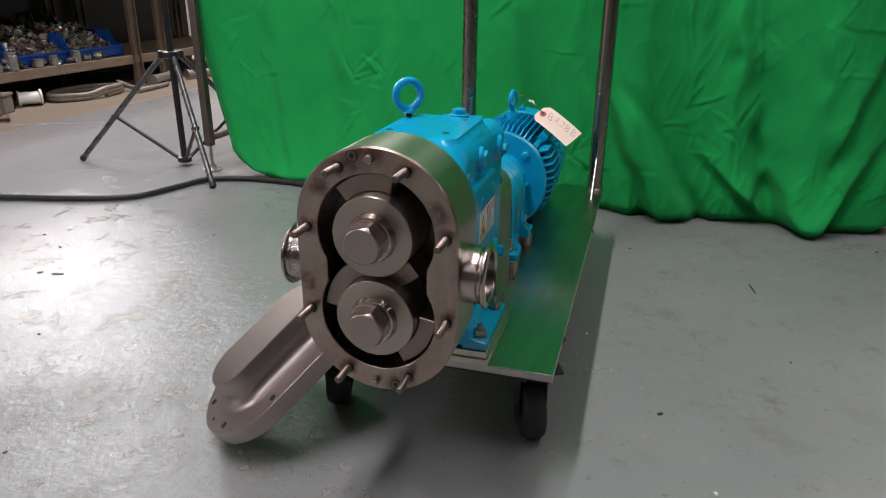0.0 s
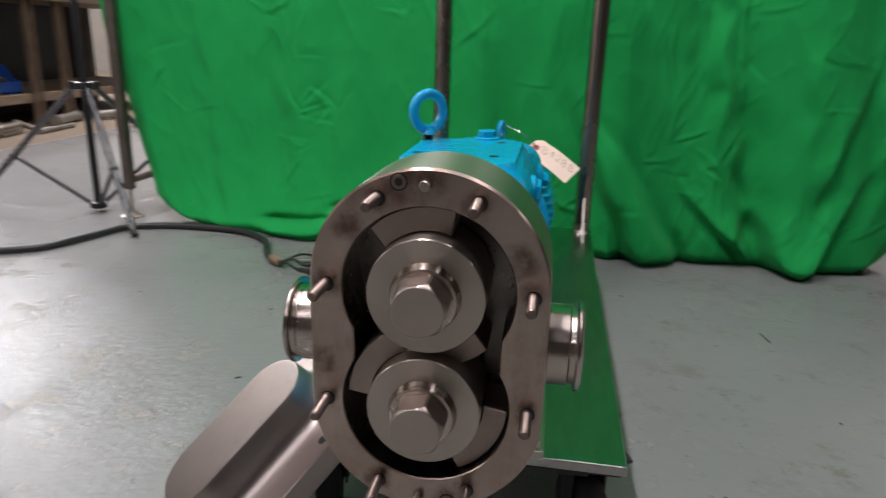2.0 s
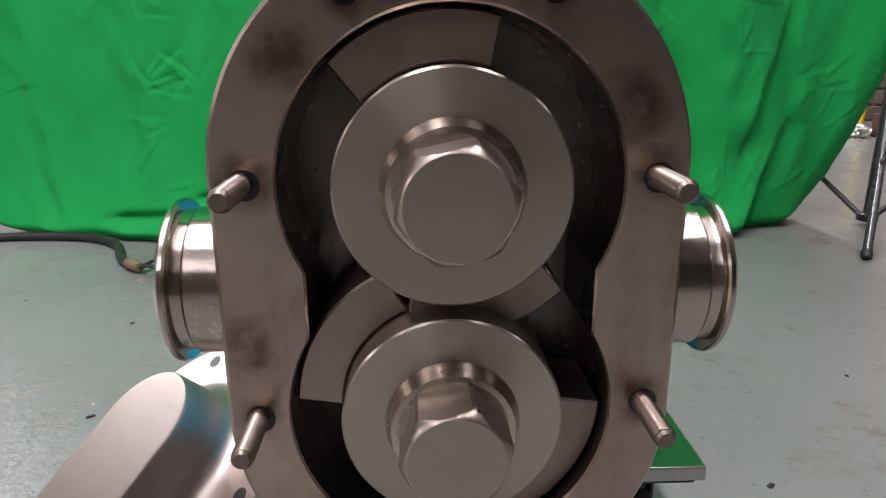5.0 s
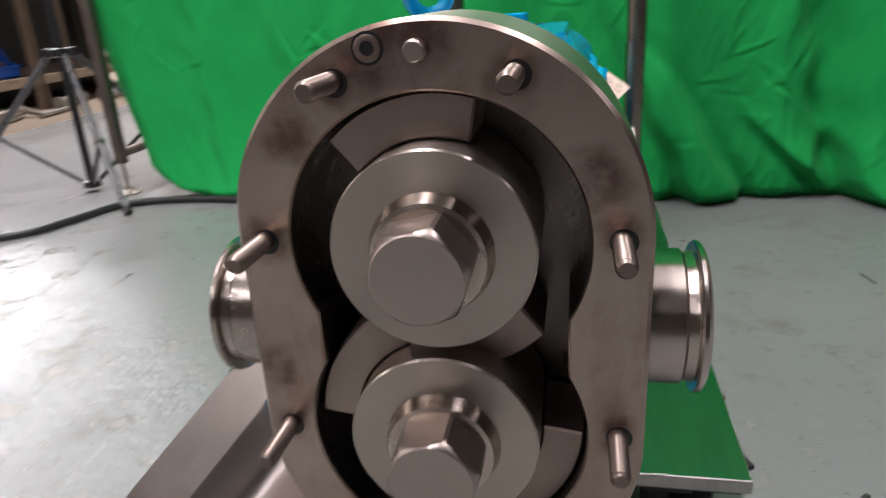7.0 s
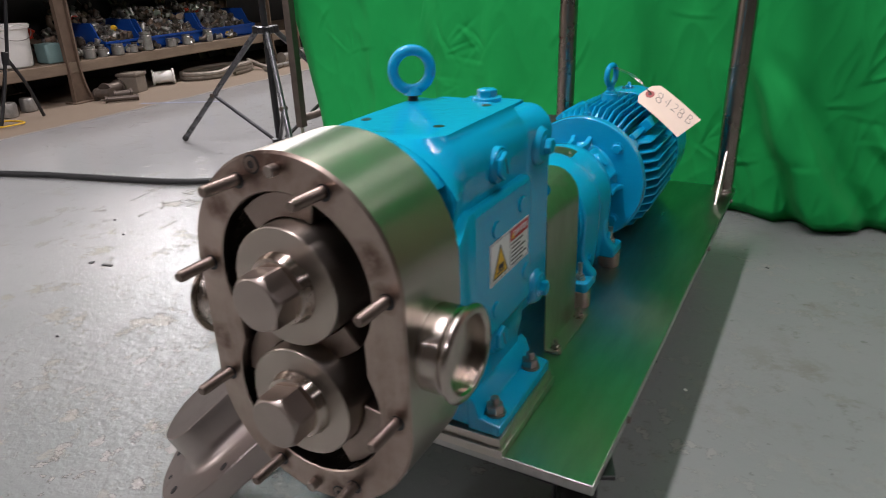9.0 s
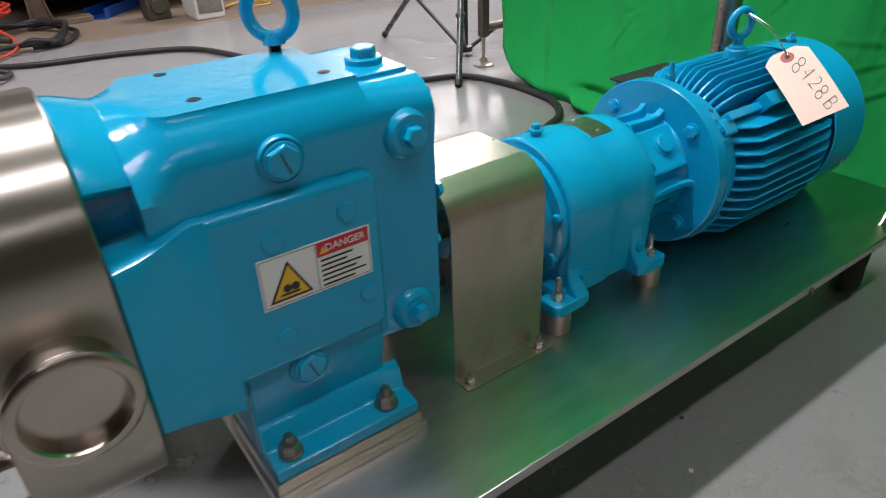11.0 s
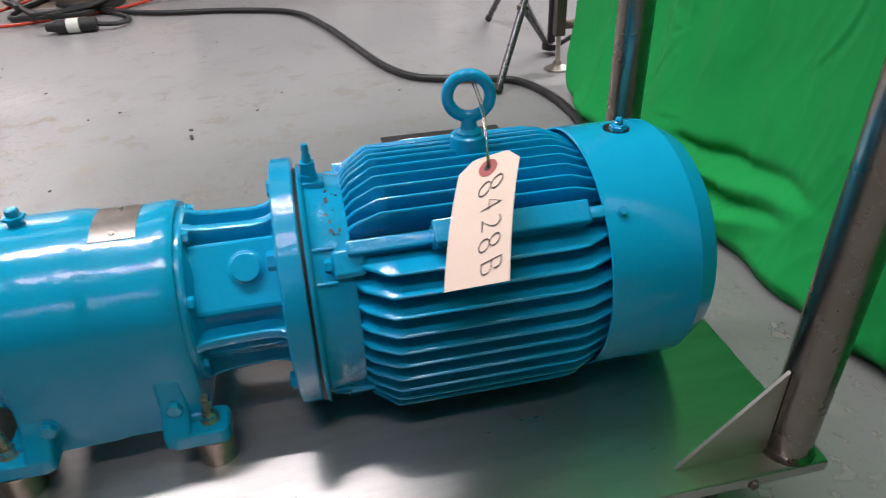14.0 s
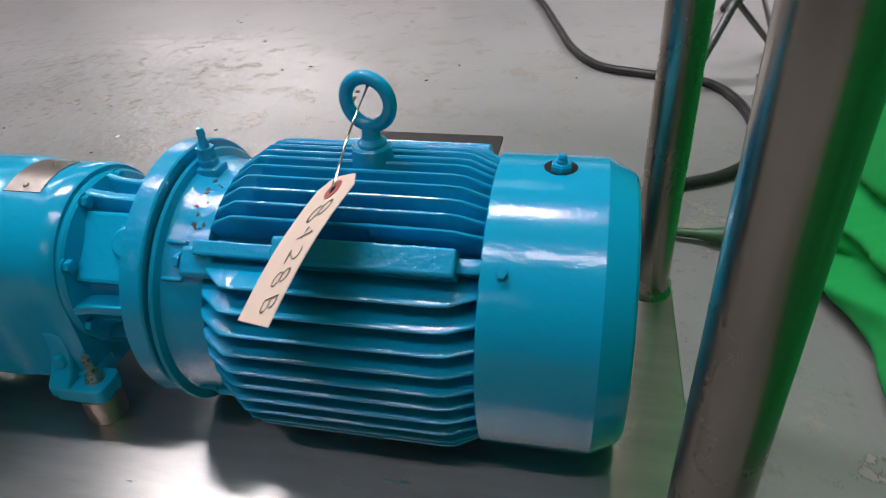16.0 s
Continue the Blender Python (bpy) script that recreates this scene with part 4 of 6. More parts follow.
    lathe(bm, [(0.0165, -0.002), (0.0165, 0.0048), (0.0155, 0.0056), (0.009, 0.0058)], (0.013, 0.340, 0.507), (0.013, 0.340, 1), 36)
    t = bmesh.new()
    lathe(t, [(0.0118, 0.005), (0.0118, 0.0128), (0.0106, 0.0142)], (0.013, 0.340, 0.507), (0.013, 0.340, 1), 6, 0.25)
    bevel_sharp(t, 0.0007, 2, 25)
    merge(bm, t)
    part("filler_plug", bm, blue, case, "hexagon filler plug on a round collar")
    for x, y in ((0.036, 0.185), (-0.048, 0.185), (0.036, 0.290)):
        # black disc on the top stands for the dark of the hole
        bm = bmesh.new()
        rod(bm, (x, y, 0.5125), (x, y, 0.5134), 0.0052, 18)
        part("tapped_hole", bm, black, case)
    for x, z in ((0.06, 0.485), (-0.06, 0.485), (0.06, 0.29), (-0.06, 0.29), (0.075, 0.40), (0.068, 0.345)):
        part("bolt", hex_bolt(blue, 0.007), blue, case, "", facing((x, 0.366, z), (0, 1, 0)))
    bm = bmesh.new()
    rod(bm, (0, 0.36, ZC - AXLE), (0, 0.3715, ZC - AXLE), 0.045, 32, 0.003)
    part("seal_cap", bm, blue, case)
    bm = bmesh.new()
    rod(bm, (0, 0.37, ZC - AXLE), (0, 0.43, ZC - AXLE), 0.016, 24)
    part("shaft", bm, dark_steel, case, "bare steel drive shaft")
    # feet and shims
    for s in (-1, 1):
        bm = bmesh.new()
        prism(bm, [(s * 0.070, 0.186), (s * 0.108, 0.186), (s * 0.108, 0.199), (s * 0.084, 0.2035), (s * 0.078, 0.222), (s * 0.070, 0.23)], 0.166, 0.314, XZ, 0.002)
        foot = part("foot", bm, blue, p, "blue mounting flange")
        for y in (0.186, 0.287):
            part("nut", stud_nut(0.0098, 0.0205, steel_nut), steel_nut, foot, "grey steel nut and stud", facing((s * 0.0935, y, 0.2015), (0, 0, 1)))
    for k, (z0, z1, e) in enumerate(((0.1635, 0.1745, 0.004), (0.1747, 0.1857, 0.0))):
        bm = bmesh.new()
        box(bm, (-0.110 - e, 0.163 - e, z0), (0.110 + e, 0.316 + e, z1), 0.001)
        part("shim_plate", bm, steel_sheet, p, "stainless packing plate")
    # lifting eye
    m = pose(-0.0555, 0.289, 0.5465, 90, 0, 45)
    bm = bmesh.new()
    torus(bm, 0.0215, 0.0062, m)
    lathe(bm, [(0.0105, 0.0), (0.009, 0.004), (0.006, 0.010)], (-0.0555, 0.289, 0.5195), (-0.0555, 0.289, 1), 20)
    eye = part("lifting_eye", bm, blue_dark, p, "blue painted lifting eye bolt")
    bm = bmesh.new()
    lathe(bm, [(0.006 - 0.0006 * (k % 2), 0.0009 * k) for k in range(12)], (-0.0555, 0.289, 0.511), (-0.0555, 0.289, 1), 16)
    part("thread", bm, black, eye)
    # safety label on the side panel
    X = 0.0868
    bm = bmesh.new()
    box(bm, (X - 0.0006, 0.190, 0.349), (X, 0.290, 0.396))
    lab = part("safety_label", bm, white, p, "white danger label with yellow triangle and red band")
    bm = bmesh.new()
    box(bm, (X, 0.2405, 0.3815), (X + 0.0003, 0.2885, 0.3945))
    part("red_band", bm, red, lab)
    bm = bmesh.new()
    prism(bm, [(0.1955, 0.354), (0.2335, 0.354), (0.2145, 0.389)], X, X + 0.0003, YZ)
    part("triangle", bm, ink, lab)
    bm = bmesh.new()
    prism(bm, [(0.1990, 0.3561), (0.2300, 0.3561), (0.2145, 0.3848)], X + 0.0003, X + 0.0006, YZ)
    part("triangle_fill", bm, yellow, lab)
    bm = bmesh.new()
    lathe(bm, [(0.0038, 0), (0.0038, 0.0003)], (X + 0.0006, 0.2115, 0.3645), (1, 0.2115, 0.3645), 10)
    lathe(bm, [(0.0038, 0), (0.0038, 0.0003)], (X + 0.0006, 0.2185, 0.3645), (1, 0.2185, 0.3645), 10)
    box(bm, (X + 0.0006, 0.205, 0.3585), (X + 0.0009, 0.222, 0.3602))
    part("pictogram", bm, ink, lab)
    tm = text_mesh("DANGER", 0.0092, white)
    part("writing", tm, white, lab, "", Matrix.Translation((X + 0.0005, 0.2665, 0.388)) @ YZ @ Matrix.Scale(1, 4))
    bm = bmesh.new()
    prism(bm, [(0.2425, 0.3838), (0.2500, 0.3838), (0.24625, 0.3905)], X + 0.0003, X + 0.0006, YZ)
    part("warning_mark", bm, yellow, lab)
    for k, w in enumerate((0.030, 0.024, 0.038, 0.032, 0.041, 0.030)):
        bm = bmesh.new()
        box(bm, (X, 0.243, 0.3765 - 0.0047 * k), (X + 0.0002, 0.243 + w, 0.3783 - 0.0047 * k))
        part("text_bar", bm, ink, lab)
    for lo, hi in (((X, 0.1915, 0.3507), (X + 0.0002, 0.2885, 0.3511)), ((X, 0.1915, 0.3941), (X + 0.0002, 0.2885, 0.3945)),
                   ((X, 0.1915, 0.3507), (X + 0.0002, 0.1919, 0.3945)), ((X, 0.2392, 0.3507), (X + 0.0002, 0.2396, 0.3945)), ((X, 0.2883, 0.3507), (X + 0.0002, 0.2887, 0.3815))):
        bm = bmesh.new()
        box(bm, lo, hi)
        part("label_line", bm, ink, lab)
    return p


pump()


# ---- pump cover leaning on the cart ----
def cover():
    m = Matrix(((0.6977, 0.5314, -0.4804, -0.236), (-0.7107, 0.5981, -0.3705, 0.150), (0.0904, 0.5999, 0.795, 0.137), (0, 0, 0, 1)))
    n = 200
    bm = bmesh.new()

    def loop(fn, h, grow=0.0):
        return [bm.verts.new(((fn(2 * math.pi * i / n) + grow) * math.cos(2 * math.pi * i / n), (fn(2 * math.pi * i / n) + grow) * math.sin(2 * math.pi * i / n), h)) for i in range(n)]

    def dome(r):
        def fn(a):
            c, s = math.cos(a), abs(math.sin(a))
            if abs(c) > 1e-6 and r * s / abs(c) <= 0.058:
                return r / abs(c)
            return 0.058 * s + math.sqrt(max(r * r - (0.058 * c) ** 2, 0))
        return fn

    rings = [loop(outer_r, -0.030, -0.0015), loop(outer_r, -0.0285), loop(outer_r, -0.0015), loop(outer_r, 0.0, -0.0015)]
    # fillet up to the raised middle, then its flat top
    for k in range(9):
        a = radians(90 * k / 8)
        rings.append(loop(dome(0.072 - 0.020 * math.sin(a)), 0.020 * (1 - math.cos(a))))
    rings += [loop(dome(0.048), 0.046), loop(dome(0.0468), 0.0478), loop(dome(0.0450), 0.0482)]
    skin(bm, rings)
    bm.faces.new(rings[0][::-1])
    bm.faces.new(rings[-1])
    bmesh.ops.transform(bm, matrix=m, verts=bm.verts)
    c = thing("pump_cover", (-0.31, 0.07, 0), "satin stainless pump cover leaning against the cart on the floor", "cover")
    part("cover_plate", bm, cast_steel, c, "domed stainless cover plate", angle=30)
    for x, z in STUDS:
        # holes are black discs on the plate, drawn as their shade
        bm = bmesh.new()
        rod(bm, m @ Vector((x, z - ZC, -0.002)), m @ Vector((x, z - ZC, 0.0004)), 0.0056, 18)
        part("bolt_hole", bm, black, c, "flat black disc for the shaded bolt hole")
    for x, z in ((0.0, -0.150), (0.0, 0.150)):
        bm = bmesh.new()
        rod(bm, m @ Vector((x, z, -0.002)), m @ Vector((x, z, 0.0004)), 0.0034, 18)
        part("bolt_hole", bm, black, c)
    return c


cover()


# ---- coupling guard ----
def guard():
    g = thing("coupling_guard", (0, 0.445, DECK), "bent stainless sheet coupling guard bolted to the deck", "guard")
    t = 0.002
    half = [(0.077, DECK + 0.001), (0.0745, 0.338)] + [(0.0365 + 0.038 * math.cos(radians(a)), 0.346 + 0.042 * math.sin(radians(a))) for a in (5, 20, 35, 50, 65, 80, 90)]
    inner = [(0.098, DECK + 0.0005), (0.0762, DECK + 0.0005), (0.0745, DECK + 0.0015)] + [(x - t, z - t * 0.6) for x, z in half[1:]]
    inner = inner + [(-x, z) for x, z in inner[::-1]]
    bm = bmesh.new()
    path2 = [(0.098, DECK + 0.0026), (0.0775, DECK + 0.0026), (0.0765, DECK + 0.0040)] + [(x, z) for x, z in half[1:]]
    path2 = path2 + [(-x, z) for x, z in path2[::-1]]
    quads = []
    for y in (0.384, 0.507):
        quads.append(([bm.verts.new((x, y, z)) for x, z in path2], [bm.verts.new((x, y, z)) for x, z in inner]))
    (o0, i0), (o1, i1) = quads
    for k in range(len(o0) - 1):
        bm.faces.new((o0[k], o0[k + 1], o1[k + 1], o1[k]))
        bm.faces.new((i0[k], i1[k], i1[k + 1], i0[k + 1]))
        bm.faces.new((o0[k], i0[k], i0[k + 1], o0[k + 1]))
        bm.faces.new((o1[k], o1[k + 1], i1[k + 1], i1[k]))
    bm.faces.new((o0[0], o1[0], i1[0], i0[0]))
    bm.faces.new((o0[-1], i0[-1], i1[-1], o1[-1]))
    part("guard_shell", bm, guard_sheet, g, "brushed sheet with a bent top", angle=28)
    for s in (-1, 1):
        for y in (0.396, 0.494):
            part("nut", stud_nut(0.0066, 0.015), zinc, g, "brass coloured nut", facing((s * 0.087, y, DECK + 0.0026), (0, 0, 1)))
    return g


guard()

MX, MZ = -0.012, 0.284


# ---- gear reducer ----
def reducer():
    g = thing("gear_reducer", (MX, 0.62, DECK), "glossy blue inline gear reducer on steel spacers", "gear reducer")

    RZ = 0.2875

    def sect(r, foot):
        return arc_pts(MX, RZ, r, 0, 180, 30) + [(MX - r * 0.985, 0.230), (MX - r * 0.95, foot), (MX + r * 0.95, foot), (MX + r * 0.985, 0.230)]

    bm = bmesh.new()
    t = sweep_section(bm, [sect(r, f) for r, f in ((0.0825, 0.193), (0.0850, 0.191), (0.0855, 0.195), (0.0855, 0.196), (0.0852, 0.196), (0.0842, 0.196), (0.0830, 0.196), (0.0826, 0.196), (0.0826, 0.196), (0.0834, 0.195), (0.0835, 0.192), (0.0810, 0.194))],
                      [0.553, 0.5555, 0.562, 0.612, 0.620, 0.6265, 0.6305, 0.640, 0.674, 0.679, 0.694, 0.698])
    merge(bm, t)
    body = part("housing", bm, blue, g, "blue cast housing", angle=40)
    bm = bmesh.new()
    lathe(bm, [(0.030, 0), (0.036, 0.001), (0.046, 0.004), (0.055, 0.010), (0.0605, 0.018), (0.064, 0.0235), (0.0795, 0.024), (0.0800, 0.036)], (MX, 0.520, RZ - 0.006), (MX, 1, RZ - 0.006), 56)
    part("bearing_cover", bm, blue, g, "blue domed bearing cover")
    for a in (17, 62, 118, 163, 205, 335):
        x, z = MX + 0.0735 * math.cos(radians(a)), RZ - 0.006 + 0.0735 * math.sin(radians(a))
        part("bolt", hex_bolt(blue, 0.0062), blue, g, "", facing((x, 0.545, z), (0, -1, 0)))
    bm = bmesh.new()
    rod(bm, (MX, 0.524, RZ - 0.006), (MX, 0.512, RZ - 0.006), 0.027, 30, 0.002)
    rod(bm, (MX, 0.515, RZ - 0.006), (MX, 0.43, RZ - 0.006), 0.019, 24)
    part("coupling_hub", bm, blue_dark, g)
    # lantern piece with ribs between housing and motor flange
    bm = bmesh.new()
    lathe(bm, [(0.0805, 0), (0.0805, 0.006), (0.0785, 0.0085), (0.0670, 0.0105), (0.0605, 0.016), (0.059, 0.028), (0.059, 0.068), (0.0620, 0.078), (0.069, 0.0855)], (MX, 0.696, MZ), (MX, 1, MZ), 40)
    lan = part("lantern", bm, blue, g, "ribbed blue adapter")
    for a in (42, 138, 222, 318):
        m = Matrix.Translation((MX, 0, MZ)) @ Matrix.Rotation(-radians(a), 4, "Y")
        bm = bmesh.new()
        box(bm, (0.030, 0.704, -0.031), (0.0635, 0.782, 0.031), 0.004, m)
        part("flat_web", bm, blue, lan)
    for a in (-4, 79, 101, 184, 226, 314):
        d = Vector((math.cos(radians(a)), 0, math.sin(radians(a))))
        m = Matrix.Translation((MX, 0, MZ)) @ Matrix.Rotation(-radians(a), 4, "Y")
        bm = bmesh.new()
        prism(bm, [(0.044, 0.700), (0.0795, 0.703), (0.0765, 0.712), (0.0750, 0.724), (0.0735, 0.760), (0.0755, 0.772), (0.0815, 0.781), (0.044, 0.782)], -0.0046, 0.0046, m, 0.0022)
        part("rib", bm, blue, lan)
    for a in (72, 27, -20, 108, 153, 200):
        x, z = MX + 0.0745 * math.cos(radians(a)), MZ + 0.0745 * math.sin(radians(a))
        part("bolt", hex_bolt(blue, 0.0062), blue, g, "", facing((x, 0.7035, z), (0, 1, 0)))
    bm = bmesh.new()
    c = Vector((MX + 0.0625 * math.cos(radians(46)), 0.752, MZ + 0.0625 * math.sin(radians(46))))
    d = Vector((math.cos(radians(42)), 0, math.sin(radians(42))))
    lathe(bm, [(0.0155, -0.002), (0.0155, 0.0025), (0.0145, 0.003), (0.0125, 0.0032), (0.0125, 0.0065), (0.0115, 0.0072)], c, c + d, 28)
    part("inspection_plug", bm, blue, lan)
    bm = bmesh.new()
    lathe(bm, [(0.068, 0), (0.1128, 0.0), (0.1145, 0.0015), (0.1145, 0.0180), (0.1132, 0.0195)], (MX, 0.7805, 0.2815), (MX, 1, 0.2815), 80)
    fl = part("mounting_flange", bm, blue_dark, g, "round blue motor flange")
    for a in (45, 135, 225, 315):
        x, z = MX + 0.092 * math.cos(radians(a)), 0.2815 + 0.092 * math.sin(radians(a))
        part("bolt", hex_bolt(blue_dark, 0.0085), blue_dark, fl, "", facing((x, 0.7805, z), (0, -1, 0)))
    # feet, spacers
    for s in (-1, 1):
        for y in (0.537, 0.700):
            x = MX + s * 0.0845
            bm = bmesh.new()
            q = 0.018 if y < 0.6 else -0.018
            prism(bm, round_rect(x - 0.0165, min(y - 0.0165, y + q * 2), x + 0.0165, max(y + 0.0165, y + q * 2), 0.008), 0.1905, 0.2055, None, 0.002)
            box(bm, (x - s * 0.032 if s > 0 else x, min(y, y + q * 1.6), 0.192), (x if s > 0 else x + 0.032, max(y, y + q * 1.6), 0.212), 0.004)
            prism(bm, [(MX + s * 0.066, 0.262), (MX + s * 0.0832, 0.254), (MX + s * 0.0838, 0.238), (MX + s * 0.0862, 0.226), (MX + s * 0.0910, 0.216), (MX + s * 0.0985, 0.2085), (MX + s * 0.1005, 0.2045), (MX + s * 0.1005, 0.1915), (MX + s * 0.066, 0.1915)], min(y + q * 0.85, y + q * 2.1), max(y + q * 0.85, y + q * 2.1), XZ, 0.0035, 3)
            foot = part("foot", bm, blue, g, "blue cast foot")
            part("nut", stud_nut(0.0070, 0.027), zinc, foot, "", facing((x, y, 0.2055), (0, 0, 1)))
            bm = bmesh.new()
            rod(bm, (x, y, DECK), (x, y, 0.1905), 0.0175, 28, 0.001)
            part("spacer", bm, spacer_steel, g, "bright round steel spacer")
    for y in (0.575, 0.675):
        for s in (-1, 1):
            x = MX + s * 0.0835
            part("bolt", hex_bolt(blue, 0.007), blue, g, "", facing((x, y, 0.226), (s, 0, 0)))
    bm = bmesh.new()
    lathe(bm, [(0.0065, 0), (0.0065, 0.006), (0.009, 0.0065), (0.009, 0.009), (0.0055, 0.0095), (0.0055, 0.015), (0.004, 0.016)], (MX - 0.004, 0.575, 0.3715), (MX - 0.004, 0.575, 1), 6)
    part("breather", bm, blue, g, "blue breather plug")
    # curved name plate
    bm = bmesh.new()
    n = 10
    rows = []
    for y in (0.634, 0.670):
        rows.append([bm.verts.new((MX + 0.0827 * math.cos(radians(a)), y, RZ + 0.0827 * math.sin(radians(a)))) for a in [107 - 38 * k / n for k in range(n + 1)]])
    top = [[bm.verts.new((MX + (v.co.x - MX) * 1.008, v.co.y, RZ + (v.co.z - RZ) * 1.008)) for v in r] for r in rows]
    for k in range(n):
        bm.faces.new((top[0][k], top[0][k + 1], top[1][k + 1], top[1][k]))
        bm.faces.new((rows[0][k], rows[0][k + 1], top[0][k + 1], top[0][k]))
        bm.faces.new((rows[1][k], top[1][k], top[1][k + 1], rows[1][k + 1]))
    for k in (0, n):
        bm.faces.new((rows[0][k], top[0][k], top[1][k], rows[1][k]))
    plate = part("name_plate", bm, plate_grey, g, "curved bare metal name plate")
    for a in (102, 74):
        x, z = MX + 0.0832 * math.cos(radians(a)), RZ + 0.0832 * math.sin(radians(a))
        bm = bmesh.new()
        lathe(bm, [(0.0028, 0), (0.0024, 0.0012), (0.001, 0.0018)], (x, 0.652, z), (x + math.cos(radians(a)), 0.652, z + math.sin(radians(a))), 12)
        part("screw", bm, zinc, plate)
    return g


reducer()


# ---- motor ----
NZ = 0.2745


def envelope(a):
    """Distance from the motor axis to the fin tips in direction a: round above, fuller below."""
    c, s = abs(math.cos(a)), abs(math.sin(a))
    n = 2.0 if math.sin(a) > 0 else 2.3
    return (0.1235 if math.sin(a) > 0 else 0.1215) / (c ** n + s ** n) ** (1 / n)


def fin_mesh(root, tip):
    """A cast fin along y: thick at the root, rounded at the tip, both ends cut back, a parting seam half way."""
    bm = bmesh.new()
    rows = ((0.8365, 0.0, 1.0), (0.8372, 0.30, 1.0), (0.846, 0.62, 1.0), (0.866, 0.985, 0.9), (0.874, 1.0, 0.9), (0.968, 1.0, 1.05), (0.9715, 1.006, 1.25), (0.975, 1.0, 1.05),
            (1.024, 1.0, 0.9), (1.034, 0.97, 0.9), (1.0555, 0.72, 1.0), (1.0645, 0.55, 1.0), (1.0650, 0.0, 1.0))
    rings = []
    for y, k, w in rows:
        r = root + (tip - root) * k
        half = 0.0030 + (0.0017 - 0.0030) * k
        half *= w
        e = min(0.0014, 0.45 * (r - root) + 0.0001)
        prof = [(root - 0.004, 0.0036 * w), (max(root - 0.003, r - e), half), (r, half * 0.45)]
        prof = prof + [(x, -z) for x, z in prof[::-1]]
        rings.append([bm.verts.new((x, y, z)) for x, z in prof])
    skin(bm, rings)
    bm.faces.new(rings[0][::-1])
    bm.faces.new(rings[-1])
    return finish(bm, "fin", blue_dark, 30)


def motor():
    g = thing("electric_motor", (MX, 0.98, DECK), "glossy blue finned electric motor", "motor")
    P, Q = (MX, 0.0, NZ), (MX, 1.0, NZ)

    def spoke(a):
        return Matrix.Translation((MX, 0, NZ)) @ Matrix.Rotation(-radians(a), 4, "Y")

    bm = bmesh.new()
    lathe(bm, [(0.104, 0.802), (0.1130, 0.8030), (0.1140, 0.8045), (0.1125, 0.8065), (0.1060, 0.8085), (0.1035, 0.8125), (0.1030, 0.822), (0.1010, 0.834), (0.1000, 0.840), (0.090, 0.842)], P, Q, 80)
    bell = part("end_bell", bm, blue_dark, g, "round blue end bell")
    bm = bmesh.new()
    lathe(bm, [(0.1050, 0.7995), (0.1095, 0.7998), (0.1095, 0.8035), (0.1050, 0.8037)], P, Q, 80)
    part("joint", bm, rubber, bell, "dark joint line")
    for a in (41, 139, 221, 319):
        bm = bmesh.new()
        m = spoke(a)
        box(bm, (0.090, 0.823, -0.012), (0.1085, 0.850, 0.012), 0.004, m, 3)
        box(bm, (0.090, 0.8075, -0.016), (0.1052, 0.826, -0.0125), 0.0015, m)
        box(bm, (0.090, 0.8075, 0.0125), (0.1052, 0.826, 0.016), 0.0015, m)
        part("lug", bm, blue_dark, bell)
        part("bolt", hex_bolt(blue_dark, 0.0062), blue_dark, bell, "", facing(m @ Vector((0.1015, 0.823, 0.0)), (0, -1, 0)))
    # raised cast lettering too worn to read
    rnd = random.Random(12)
    for k in range(9):
        bm = bmesh.new()
        box(bm, (0.1010, 0.8155 + 0.002 * (k % 2), -0.0015), (0.1032, 0.8205 + 0.004 * rnd.random(), 0.0015), 0.0006, spoke(56 + 2.6 * k), 1)
        part("cast_mark", bm, blue_dark, bell)
    # dark specks where the paint has chipped
    for k in range(16):
        a, y, size = 52 + 34 * rnd.random(), 0.828 + rnd.gauss(0, 0.0045), rnd.uniform(0.0006, 0.0016)
        bm = bmesh.new()
        m = spoke(a) @ Matrix.Translation((0.1026 - 0.15 * max(0.0, y - 0.822), y, 0)) @ Matrix.Rotation(radians(90), 4, "Y") @ Matrix.Rotation(rnd.uniform(0, 3), 4, "Z")
        prism(bm, [(size * 1.6, 0), (size * 0.5, size), (-size * 1.2, size * 0.7), (-size * 1.5, -size * 0.4), (size * 0.2, -size)], 0.0, 0.0009, m)
        part("paint_chip", bm, ink, bell)
    bm = bmesh.new()
    lathe(bm, [(0.082, 0.832), (0.0890, 0.838), (0.0890, 1.064), (0.082, 1.066)], P, Q, 80)
    core = part("frame_barrel", bm, blue_dark, g, "finned blue stator frame")
    # radial fins over the top, level fins down each flank
    made = {}
    for k in range(6):
        for a in (57.5 + 6.0 * k, 122.5 - 6.0 * k):
            if "top" not in made:
                made["top"] = fin_mesh(0.0870, 0.1235)
            part("fin", made["top"], blue_dark, core, "", spoke(a))
    for k in range(12):
        dz = 0.0665 - 0.0163 * k
        lo, hi = 0.0, 0.13
        for _ in range(30):
            mid = (lo + hi) / 2
            lo, hi = (mid, hi) if math.hypot(mid, dz) < envelope(math.atan2(dz, mid)) else (lo, mid)
        root = math.sqrt(max(0.0870 ** 2 - dz * dz, 0.0004))
        key = fin_mesh(max(root, lo - 0.060), lo)
        for s in (1, -1):
            part("fin", key, blue_dark, core, "", Matrix.Translation((MX, 0, NZ + dz)) @ Matrix.Rotation(0 if s > 0 else math.pi, 4, "Y"))
    for k in range(-2, 3):
        if "low" not in made:
            made["low"] = fin_mesh(0.0870, 0.1215)
        part("fin", made["low"], blue_dark, core, "", spoke(270 + 7.5 * k))
